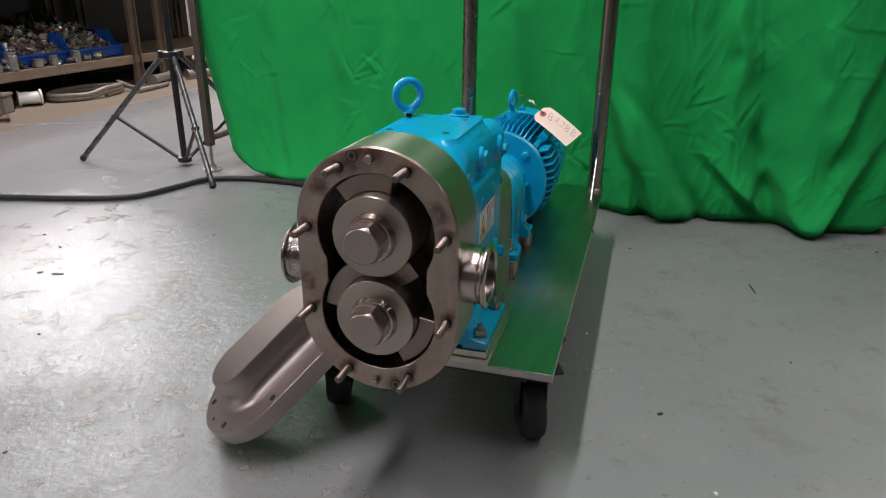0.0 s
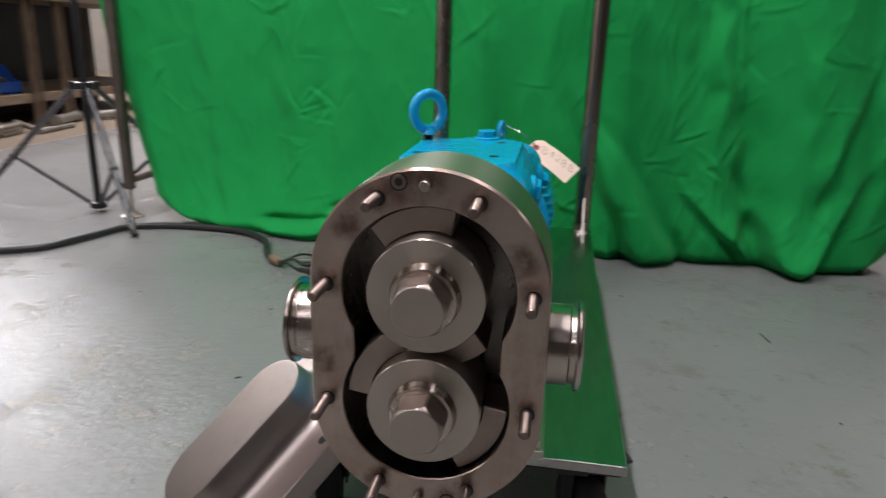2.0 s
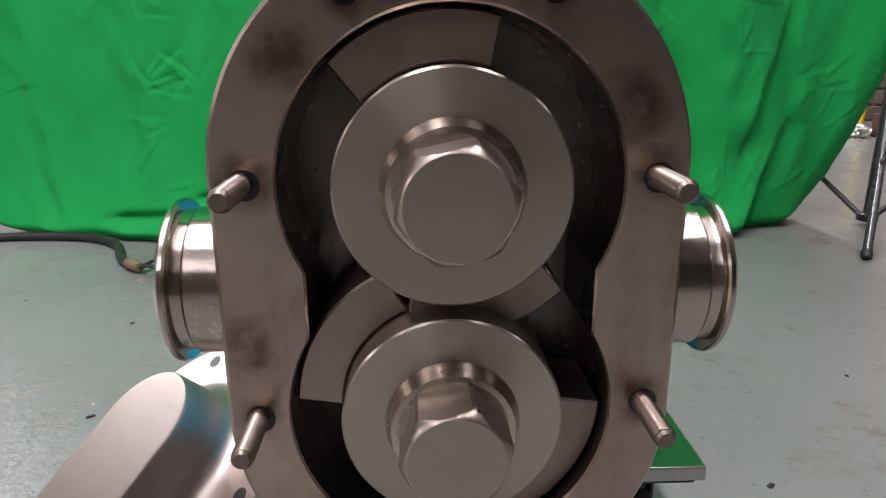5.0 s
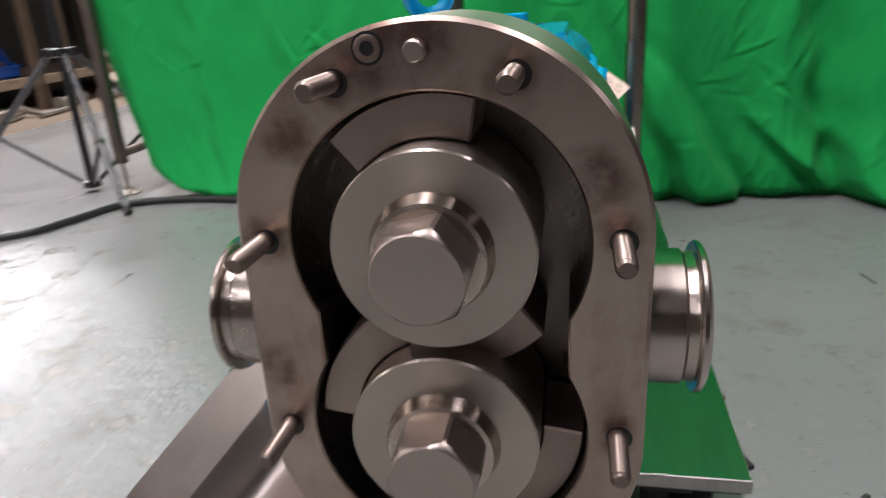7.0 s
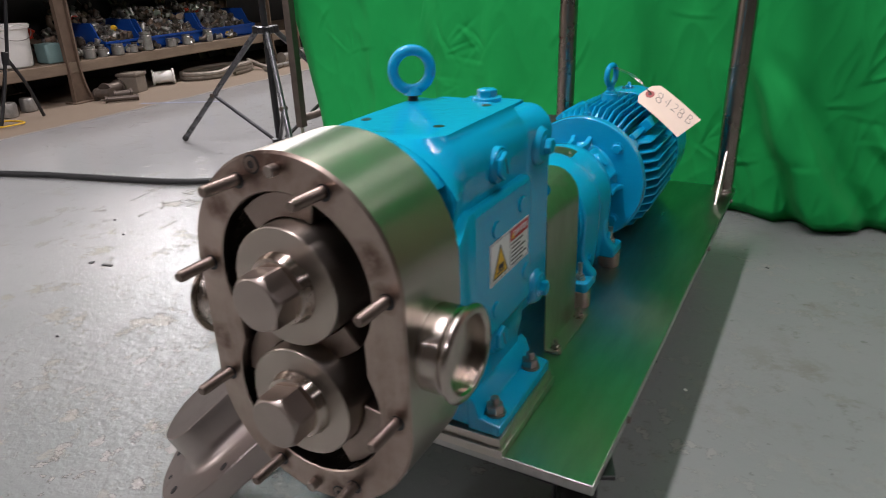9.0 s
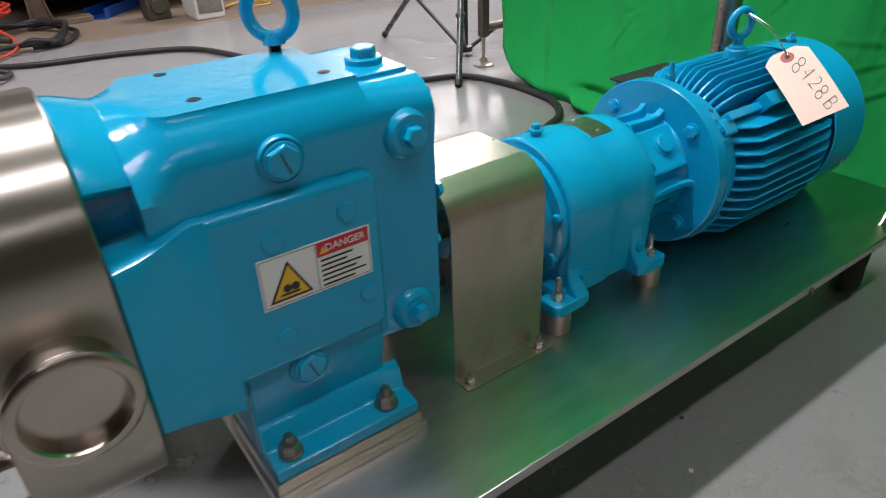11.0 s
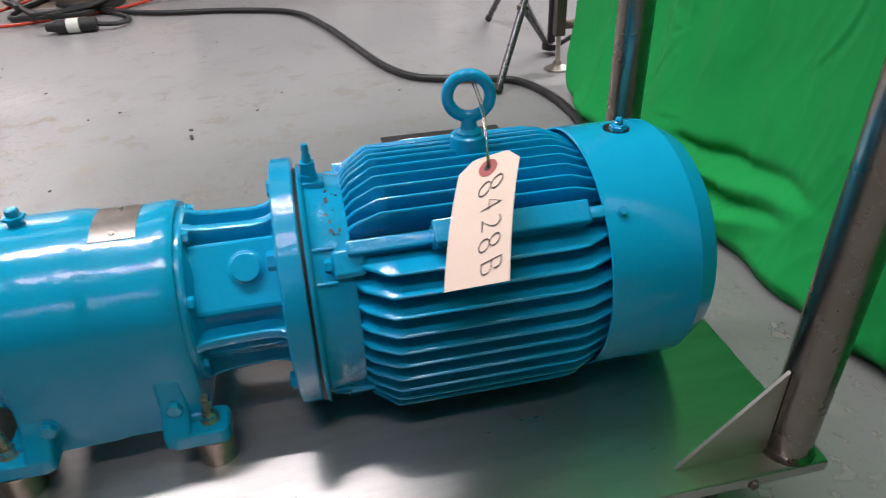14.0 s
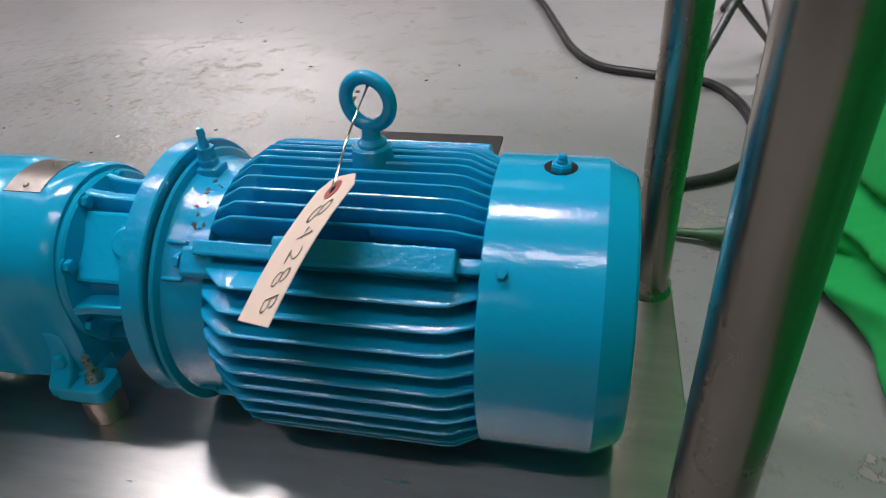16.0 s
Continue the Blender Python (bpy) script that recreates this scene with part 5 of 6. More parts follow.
    for a in (46.5, 133.5):
        m = spoke(a)
        bm = bmesh.new()
        box(bm, (0.092, 0.905, -0.0100), (0.1295, 1.038, 0.0100), 0.0022, m)
        box(bm, (0.092, 0.836, -0.0060), (0.1145, 0.908, 0.0060), 0.002, m)
        box(bm, (0.092, 1.036, -0.0055), (0.1195, 1.066, 0.0055), 0.002, m)
        part("side_pad", bm, blue_dark, g, "flat cast pad across the fins")
    # fan cover
    bm = bmesh.new()
    lathe(bm, [(0.1172, 1.10), (0.1172, 1.0545), (0.1182, 1.0535), (0.1197, 1.0545), (0.1197, 1.1365), (0.1190, 1.1380), (0.1085, 1.1570), (0.106, 1.1590), (0.05, 1.1595)], P, Q, 96)
    cov = part("fan_cover", bm, blue, g, "smooth blue fan cover", angle=18)
    bm = bmesh.new()
    lathe(bm, [(0.02, 1.068), (0.1170, 1.068), (0.1170, 1.069)], P, Q, 48)
    part("fan_shroud", bm, blue_dark, cov)
    c, s = math.cos(radians(44.8)), math.sin(radians(44.8))
    part("screw", hex_bolt(blue_dark, 0.0040), blue_dark, cov, "", facing((MX + 0.1195 * c, 1.069, NZ + 0.1195 * s), (c, 0, s)))
    # black disc on the cover paints the shade in its opening
    bm = bmesh.new()
    lathe(bm, [(0.0125, 0.0), (0.0125, 0.0008)], (MX - 0.006, 1.101, NZ + 0.1191), (MX - 0.006, 1.101, 1), 26)
    part("cutout", bm, black, cov, "flat black disc for a shaded round opening")

    def grease(y, z, top):
        b2 = bmesh.new()
        lathe(b2, [(0.0085, 0), (0.0085, 0.005), (0.0075, 0.006), (0.0075, 0.012 * top)], (MX - 0.003, y, z), (MX - 0.003, y, 1), 6)
        lathe(b2, [(0.0042, 0.010 * top), (0.0042, 0.016 * top), (0.003, 0.018 * top), (0.0036, 0.021 * top), (0.0026, 0.024 * top)], (MX - 0.003, y, z), (MX - 0.003, y, 1), 14)
        return part("grease_fitting", b2, blue_dark, g, "small blue grease fitting")

    bm = bmesh.new()
    box(bm, (MX - 0.013, 0.806, NZ + 0.095), (MX + 0.008, 0.826, NZ + 0.1085), 0.003)
    part("fitting_boss", bm, blue_dark, bell)
    grease(0.814, NZ + 0.1080, 1.35)
    grease(1.1015, NZ + 0.1185, 0.55)
    # boss and eye bolt
    bm = bmesh.new()
    lathe(bm, [(0.0185, 0.0), (0.0175, 0.010), (0.0155, 0.030), (0.0140, 0.0315)], (MX - 0.003, 0.957, NZ + 0.102), (MX - 0.003, 0.957, 1), 28)
    part("eye_boss", bm, blue_dark, g)
    bm = bmesh.new()
    ey = (MX - 0.003, 0.958, 0.442)
    torus(bm, 0.0185, 0.0054, pose(*ey, 90, 0, 78))
    lathe(bm, [(0.0115, 0), (0.0115, 0.003), (0.0075, 0.006), (0.0068, 0.016)], (ey[0], ey[1], 0.4075), (ey[0], ey[1], 1), 20)
    part("lifting_eye", bm, blue_dark, g, "blue lifting eye bolt")
    # conduit box on the far side
    bm = bmesh.new()
    box(bm, (MX - 0.175, 0.905, 0.284), (MX - 0.085, 1.03, 0.335), 0.004)
    cb = part("conduit_box", bm, blue_dark, g, "blue terminal box")
    bm = bmesh.new()
    box(bm, (MX - 0.178, 0.898, 0.335), (MX - 0.088, 1.036, 0.3385), 0.001)
    part("gasket", bm, rubber, cb, "black rubber gasket")
    return g


motor()


# ---- paper tag ----
def tag():
    TL, TR, BR, BL = Vector((0.0356, 0.939, 0.403)), Vector((0.067, 0.979, 0.427)), Vector((0.161, 0.942, 0.371)), Vector((0.1295, 0.901, 0.3445))
    g = thing("paper_tag", tuple((TL + TR) / 2), "manila paper tag with handwritten number wired to the motor eye", "tag")
    U = ((BL + BR) - (TL + TR)) / 2
    V = ((TR + BR) - (TL + BL)) / 2
    N = U.cross(V).normalized()
    if N.z < 0:
        N = -N
    org = TL

    def place(u, v, h=0.0):
        # slight curl along the length
        return org + U * u + V * v + N * (h + 0.004 * math.sin(math.pi * u))

    bm = bmesh.new()
    nu, nv = 24, 10
    t = bmesh.new()
    for lay, h in ((0, 0.0), (1, 0.0004)):
        vs = {}
        for i in range(nu + 1):
            for j in range(nv + 1):
                u, v = i / nu, j / nv
                cut = 0.10 * max(0, abs(v - 0.5) - 0.28) / 0.22
                vs[i, j] = t.verts.new(place(max(u, cut), v, h))
        for i in range(nu):
            for j in range(nv):
                t.faces.new((vs[i, j], vs[i + 1, j], vs[i + 1, j + 1], vs[i, j + 1]))
    bmesh.ops.remove_doubles(t, verts=t.verts, dist=1e-6)
    merge(bm, t)
    card = part("card", bm, paper, g, angle=60)

    def disc(r, h):
        b2 = bmesh.new()
        cu, cv = 0.115, 0.5
        ring = [b2.verts.new(place(cu + r / U.length * math.cos(2 * math.pi * k / 24), cv + r / V.length * math.sin(2 * math.pi * k / 24), h)) for k in range(24)]
        low = [b2.verts.new(place(cu + r / U.length * math.cos(2 * math.pi * k / 24), cv + r / V.length * math.sin(2 * math.pi * k / 24), 0)) for k in range(24)]
        b2.faces.new(ring)
        skin(b2, [low, ring])
        return b2

    part("patch", disc(0.0085, 0.0009), red_patch, card, "red paper reinforcing patch")
    # inked disc stands for the dark of the punched hole
    part("eyelet", disc(0.0032, 0.0012), ink, card)
    # each letter is written at its own size and lean, down the card
    for letter, cu, cv, size, wide, lean in (("8", 0.285, 0.58, 0.037, 0.95, 0.45), ("4", 0.435, 0.64, 0.033, 0.75, 0.30), ("2", 0.585, 0.67, 0.029, 0.95, 0.15),
                                             ("8", 0.725, 0.66, 0.033, 0.85, 0.35), ("B", 0.88, 0.705, 0.032, 0.78, 0.25)):
        tm = text_mesh(letter, size, ink, 0.0001, 1.0, -0.033 * size)
        for v in tm.vertices:
            u = cu + (v.co.x * wide - lean * v.co.y) / U.length
            w = cv + v.co.y / V.length * 0.9
            v.co = place(u, w, 0.0010 + v.co.z)
        part("writing", tm, ink, card)
    hole = place(0.115, 0.5, 0.0008)
    eye = Vector((MX + 0.004, 0.962, MZ + 0.172))
    bm = bmesh.new()
    tube(bm, smooth_path([eye + Vector((-0.010, 0.003, 0.003)), eye, (eye + hole) / 2 + Vector((0.004, 0.002, 0.008)), hole + Vector((-0.002, 0, 0.003)), hole], 6), 0.0006, 6)
    tube(bm, smooth_path([eye + Vector((-0.008, -0.003, 0.000)), eye + Vector((0.003, -0.002, -0.003)), (eye + hole) / 2 + Vector((0.001, 0.001, 0.006)), hole + Vector((0, 0.001, 0.003)), hole], 6), 0.0006, 6)
    part("wire", bm, steel_bright, g, "thin twisted wire")
    return g


tag()


# ---- light stands ----
def light_stand(x, y, top, feet, knee, label):
    g = thing("light_stand", (x, y, 0), label, "tripod", "light stands")
    bm = bmesh.new()
    rod(bm, (x, y, 0.03), (x, y, 0.9), 0.0125, 18)
    rod(bm, (x, y, 0.9), (x, y, 2.3), 0.0105, 18)
    part("column", bm, black, g, "black tubular column")
    bm = bmesh.new()
    lathe(bm, [(0.018, 0), (0.030, 0.004), (0.030, 0.024), (0.018, 0.028)], (x, y, top - 0.014), (x, y, 9), 20)
    for fx, fy in feet:
        d = (Vector((fx, fy, 0)) - Vector((x, y, 0))).normalized()
        box(bm, (-0.012, 0.0, -0.014), (0.012, 0.05, 0.014), 0.003, Matrix.Translation((x, y, top)) @ Matrix.Rotation(math.atan2(d.y, d.x) - math.pi / 2, 4, "Z"))
    part("collar", bm, black, g, "black plastic collar")
    bm = bmesh.new()
    lathe(bm, [(0.016, 0), (0.028, 0.004), (0.028, 0.022), (0.016, 0.026)], (x, y, 0.012), (x, y, 9), 20)
    part("lower_collar", bm, black, g)
    for fx, fy in feet:
        d = (Vector((fx, fy, 0)) - Vector((x, y, 0))).normalized()
        a = Vector((x, y, top)) + d * 0.035
        f = Vector((fx, fy, 0.008))
        bm = bmesh.new()
        rod(bm, a, f, 0.0105, 14)
        leg = part("leg", bm, leg_alloy, g, "dark grey tubular leg")
        bm = bmesh.new()
        rod(bm, f - (f - a).normalized() * 0.02, f + (f - a).normalized() * 0.002, 0.0125, 14, 0.003)
        part("rubber_foot", bm, rubber, leg)
        k = a + (f - a) * knee
        bm = bmesh.new()
        rod(bm, Vector((x, y, 0.026)) + d * 0.02, k, 0.0075, 12)
        part("brace", bm, black, g)
        bm = bmesh.new()
        rod(bm, k - Vector((0, 0.014, 0)), k + Vector((0, 0.014, 0)), 0.009, 12)
        part("rivet", bm, dark_steel, g)
    return g


light_stand(-1.49, 1.60, 0.44, ((-1.936, 1.522), (-1.18, 1.335), (-1.33, 2.05)), 0.57, "black folding light stand standing on the floor")
light_stand(1.262, 1.52, 0.485, ((1.045, 1.19), (1.72, 1.56), (1.03, 1.93)), 0.57, "black folding light stand beside the drape edge")


def steel_leg():
    g = thing("table_leg", (-1.335, 1.56, 0), "tarnished stainless table leg with a levelling foot", "table leg")
    bm = bmesh.new()
    box(bm, (-1.350, 1.548, 0.10), (-1.320, 1.578, 1.0), 0.003)
    part("tube", bm, dark_steel, g)
    bm = bmesh.new()
    rod(bm, (-1.335, 1.563, 0.01), (-1.335, 1.563, 0.105), 0.007, 14)
    lathe(bm, [(0.036, 0), (0.036, 0.006), (0.014, 0.016), (0.010, 0.03)], (-1.335, 1.563, 0.0), (-1.335, 1.563, 9), 24)
    part("levelling_foot", bm, steel_sheet, g)
    bm = bmesh.new()
    rod(bm, (-1.335, 1.563, 0.13), (-1.335, 2.2, 0.13), 0.014, 14)
    part("stretcher", bm, dark_steel, g)
    return g


steel_leg()


# ---- cords on the floor ----
def cord(name, pts, r, mat, label, steps=8, seg=10):
    bm = bmesh.new()
    tube(bm, smooth_path(pts, steps), r, seg)
    return solo(name, bm, mat, label, "cable")


cord("power_cable", [(-2.75, -0.15, 0.012), (-2.55, 0.10, 0.012), (-2.44, 0.30, 0.012), (-2.385, 0.58, 0.012), (-2.27, 0.82, 0.012), (-2.02, 0.93, 0.012), (-1.73, 1.005, 0.012),
                     (-1.50, 1.065, 0.012), (-1.36, 1.14, 0.012), (-1.305, 1.26, 0.012), (-1.25, 1.40, 0.012), (-1.12, 1.455, 0.012), (-0.97, 1.465, 0.012),
                     (-0.86, 1.445, 0.012), (-0.765, 1.375, 0.012), (-0.715, 1.275, 0.012), (-0.690, 1.235, 0.013), (-0.665, 1.205, 0.014)], 0.0105, cable_black,
     "thick black rubber power cable snaking over the floor", 10, 12)


def plug(p0, p1, r, name, label, band=False, mat=None):
    p0, p1 = Vector(p0), Vector(p1)
    g = thing(name, tuple((p0 + p1) / 2), label, "connector")
    L = (p1 - p0).length
    bm = bmesh.new()
    lathe(bm, [(r * 0.55, 0), (r * 0.7, L * 0.15), (r * 0.95, L * 0.2), (r, L * 0.25), (r, L * 0.92), (r * 0.9, L), (r * 0.5, L)], p0, p1, 24)
    part("shell", bm, mat or rubber, g)
    if band:
        bm = bmesh.new()
        a = p0 + (p1 - p0) * 0.42
        rod(bm, a, p0 + (p1 - p0) * 0.66, r * 1.03, 24)
        part("band", bm, white_plastic, g, "white middle ring")
    return g


def cable_tail():
    """Bound end of the cable, from which wires fan out into taped boots."""
    g = thing("cable_tail", (-0.6, 1.2, 0), "bound cable end fanning into one green and two black plug boots", "cable end")
    bm = bmesh.new()
    lathe(bm, [(0.011, 0), (0.0135, 0.004), (0.0125, 0.02), (0.014, 0.03), (0.012, 0.05), (0.010, 0.055)], (-0.672, 1.212, 0.014), (-0.628, 1.172, 0.014), 16)
    part("binding", bm, tan_tape, g, "tan cord binding")
    for a, b, mat, label in (((-0.552, 1.258, 0.014), (-0.527, 1.430, 0.0235), green_rubber, "dark green rubber plug boot"), ((-0.562, 1.158, 0.020), (-0.445, 1.186, 0.024), tape_black, "wrinkled black plug boot"),
                             ((-0.560, 1.118, 0.020), (-0.450, 1.092, 0.024), tape_black, "wrinkled black plug boot")):
        a, b = Vector(a), Vector(b)
        L = (b - a).length
        bm = bmesh.new()
        lathe(bm, [(0.004, 0), (0.0075, 0.010), (0.0085, L * 0.30), (0.0115, L * 0.36), (0.0150, L * 0.50), (0.0190, L * 0.68), (0.0205, L * 0.74), (0.0225, L * 0.76), (0.0225, L * 0.97), (0.021, L), (0.013, L), (0.013, L - 0.02), (0.003, L - 0.02)], a, b, 24)
        boot = part("boot", bm, mat, g, label)
        bm = bmesh.new()
        tube(bm, smooth_path([(-0.632, 1.176, 0.014), tuple((a + Vector((-0.632, 1.176, 0.03))) / 2 + Vector((0, 0.012 if b.y > 1.15 else -0.010, 0.004))), tuple(a), tuple(a + (b - a) * 0.1)], 6), 0.0038, 8)
        part("wire", bm, cable_black, boot)
    bm = bmesh.new()
    tube(bm, smooth_path([(-0.632, 1.178, 0.014), (-0.605, 1.215, 0.010), (-0.560, 1.222, 0.012), (-0.530, 1.20, 0.010)], 6), 0.003, 8)
    part("bare_wire", bm, dull_grey, g)
    return g


cable_tail()
plug((-2.265, -0.07, 0.027), (-2.272, 0.105, 0.027), 0.026, "cable_connector", "black connector with a white ring on the floor", True)
cord("connector_lead", [(-2.272, 0.105, 0.026), (-2.28, 0.17, 0.02), (-2.38, 0.20, 0.012), (-2.50, 0.12, 0.012), (-2.62, -0.02, 0.02)], 0.009, cable_black, "black lead running into the cord pile")


def coil(name, cx, cy, R, r, turns, mat, label, lift=0.0, seed=1, flat=0.7):
    rnd = random.Random(seed)
    pts = []
    n = 12
    for k in range(int(turns * n)):
        a = 2 * math.pi * k / n + rnd.uniform(-0.12, 0.12)
        rr = R * (0.8 + 0.35 * rnd.random())
        pts.append((cx + rr * math.cos(a), cy + flat * rr * math.sin(a), r + lift + 0.012 * (k // n) + rnd.uniform(0, 0.02)))
    return cord(name, pts, r, mat, label, 5, 8)


coil("black_cord_coil", -2.95, 0.34, 0.24, 0.010, 3, cable_black, "loose coil of thick black cord on the floor", 0.0, 3)
coil("black_cord_coil", -2.72, -0.10, 0.28, 0.010, 4, cable_black, "loose coil of thick black cord on the floor", 0.0, 5)
coil("black_cord_coil", -3.05, -0.05, 0.26, 0.011, 4, cable_black, "loose coil of thick black cord on the floor", 0.03, 8)
coil("orange_cord_coil", -2.92, -0.06, 0.22, 0.0065, 6, cable_orange, "tangled orange extension cord on the pile", 0.07, 11)
coil("orange_cord_coil", -3.12, 0.12, 0.18, 0.0065, 5, cable_orange, "tangled orange extension cord on the pile", 0.09, 17, 1.0)
cord("extension_cord", [(-3.1, 0.1, 0.16), (-2.9, 0.22, 0.09), (-2.74, 0.28, 0.03), (-2.62, 0.16, 0.01), (-2.5, -0.05, 0.01), (-2.42, -0.3, 0.01), (-2.5, -0.6, 0.01)], 0.0065, cable_orange, "orange cord trailing over the floor")
cord("extension_cord", [(-3.2, 0.35, 0.5), (-3.15, 0.22, 0.3), (-3.0, 0.12, 0.14), (-2.85, -0.1, 0.08), (-2.66, -0.35, 0.02), (-2.6, -0.6, 0.01)], 0.0065, cable_orange, "orange cord hanging onto the pile")


# ---- bench with bins ----
def bench():
    g = thing("work_bench", (-3.55, 1.6, 0), "heavy brown steel bench with a lower board shelf", "bench")
    # each leg is a bent channel that spreads at its foot
    for y in (0.45, 1.945, 3.46, 3.74, 4.9):
        for x in (-3.205, -3.9):
            bm = bmesh.new()
            edge = [(0.065, 0.006), (0.052, 0.05), (0.040, 0.11), (0.034, 0.18), (0.035, 0.30), (0.040, 0.52), (0.046, 0.78)]
            left = [(y - 0.050 - 0.2 * (w - 0.034), z) for w, z in edge]
            right = [(y + w - 0.020 + 0.25 * max(0.0, w - 0.046), z) for w, z in edge]
            prism(bm, left + right[::-1], x - 0.008, x, YZ, 0.002, 1)
            for rail in (left, right):
                for (y0, z0), (y1, z1) in zip(rail, rail[1:]):
                    prism(bm, [(y0 - 0.004, z0), (y0 + 0.004, z0), (y1 + 0.004, z1), (y1 - 0.004, z1)], x - 0.006, x + 0.024, YZ)
            box(bm, (x - 0.05, y - 0.075, 0), (x + 0.04, y + 0.075, 0.008), 0.002)
            part("leg", bm, rust_steel, g, "scuffed brown steel channel leg spreading at its foot")
    bm = bmesh.new()
    box(bm, (-3.95, 0.2, 0.155), (-3.2, 5.1, 0.215), 0.006)
    part("shelf_board", bm, wood, g, "dirty wooden shelf board")
    # unseen worktop, added to keep light off the shelf
    bm = bmesh.new()
    box(bm, (-4.0, 0.2, 0.78), (-3.12, 5.1, 0.86), 0.006)
    part("worktop", bm, rust_steel, g)
    # black sheet added for the darkness behind the shelf
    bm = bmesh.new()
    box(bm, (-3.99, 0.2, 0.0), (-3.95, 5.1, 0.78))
    part("shade_backing", bm, black, g)
    return g


bench()


def bin_thing(y0, y1, x1=-3.27):
    g = thing("parts_bin", (-3.45, (y0 + y1) / 2, 0.215), "blue plastic bin full of pipe fittings on the shelf", "bin", "bins on the shelf")
    bm = bmesh.new()
    z0, t = 0.216, 0.008
    box(bm, (x1 - 0.38, y0, z0), (x1, y1, z0 + t))
    for y in (y0, y1 - t):
        prism(bm, [(x1 - 0.38, z0), (x1, z0), (x1, z0 + 0.07), (x1 - 0.05, z0 + 0.085), (x1 - 0.10, z0 + 0.17), (x1 - 0.38, z0 + 0.17)], y, y + t, XZ)
    box(bm, (x1 - t, y0, z0), (x1, y1, z0 + 0.07), 0.002)
    box(bm, (x1 - 0.001, y0, z0 + 0.058), (x1 + 0.010, y1, z0 + 0.072), 0.002)
    box(bm, (x1 - 0.38, y0, z0), (x1 - 0.38 + t, y1, z0 + 0.17))
    part("shell", bm, blue_bin, g)
    return g


BINS = ((2.20, 2.47), (2.50, 2.95), (2.965, 3.40))
for y0, y1 in BINS:
    bin_thing(y0, y1)


def fitting_meshes():
    out = []
    for k in range(4):
        bm = bmesh.new()
        if k == 0:
            lathe(bm, [(0.022, 0), (0.028, 0.002), (0.028, 0.016), (0.02, 0.02), (0.02, 0.05), (0.028, 0.054), (0.028, 0.068), (0.02, 0.07)], (0, 0, -0.035), (0, 0, 1), 14)
        elif k == 1:
            tube(bm, smooth_path([(0, 0, -0.03), (0, 0, 0), (0.01, 0, 0.02), (0.03, 0, 0.03), (0.05, 0, 0.03)], 4), lambda s: 0.02 + 0.004 * (s < 0.15 or s > 0.85), 12)
        elif k == 2:
            lathe(bm, [(0.03, 0), (0.03, 0.03), (0.024, 0.034)], (0, 0, -0.015), (0, 0, 1), 6)
            rod(bm, (0, 0, 0.01), (0, 0, 0.05), 0.016, 12)
        else:
            rod(bm, (0, 0, -0.04), (0, 0, 0.04), 0.018, 12, 0.002)
            rod(bm, (0, 0, 0), (0.045, 0, 0), 0.016, 12)
        out.append(bm)
    return out


def fittings():
    rnd = random.Random(4)
    kinds = [finish(b, "pipe_fitting", dull_grey) for b in fitting_meshes()]
    darks = [finish(b, "pipe_fitting", dark_steel) for b in fitting_meshes()]
    gold = [finish(b, "pipe_fitting", yellow_plastic) for b in fitting_meshes()[:1]]
    redm = [finish(b, "pipe_fitting", cable_orange) for b in fitting_meshes()[:1]]
    spots = []
    for y0, y1 in BINS:
        for k in range(int(130 * (y1 - y0))):
            d = rnd.random()
            spots.append((-3.31 - 0.31 * d, rnd.uniform(y0 + 0.04, y1 - 0.04), 0.272 + 0.15 * d))
    for k in range(20):
        spots.append((rnd.uniform(-3.25, -3.215), rnd.uniform(2.05, 3.2), 0.236))
    for k in range(46):
        d = rnd.random()
        spots.append((-3.23 - 0.5 * d, rnd.uniform(2.0, 2.19) if k % 2 else rnd.uniform(0.6, 1.5), 0.24 + 0.11 * d * rnd.random()))
    for i, (x, y, z) in enumerate(spots):
        data = rnd.choice(kinds if i % 5 < 3 else darks)
        label = "grey metal pipe fitting on the bench shelf" if i % 5 < 3 else "dark metal pipe fitting on the bench shelf"
        if i % 61 == 30:
            data, label = gold[0], "yellow plastic fitting in a bin"
        elif i % 41 == 12:
            data, label = redm[0], "red plastic fitting in a bin"
        ob = tagged(new("pipe_fitting", data), label, "fitting", "pipe fittings on the bench")
        s = rnd.uniform(0.45, 0.85)
        ob.matrix_world = pose(x, y, z, rnd.uniform(0, 360), rnd.uniform(0, 360), rnd.uniform(0, 360)) @ Matrix.Scale(s, 4)


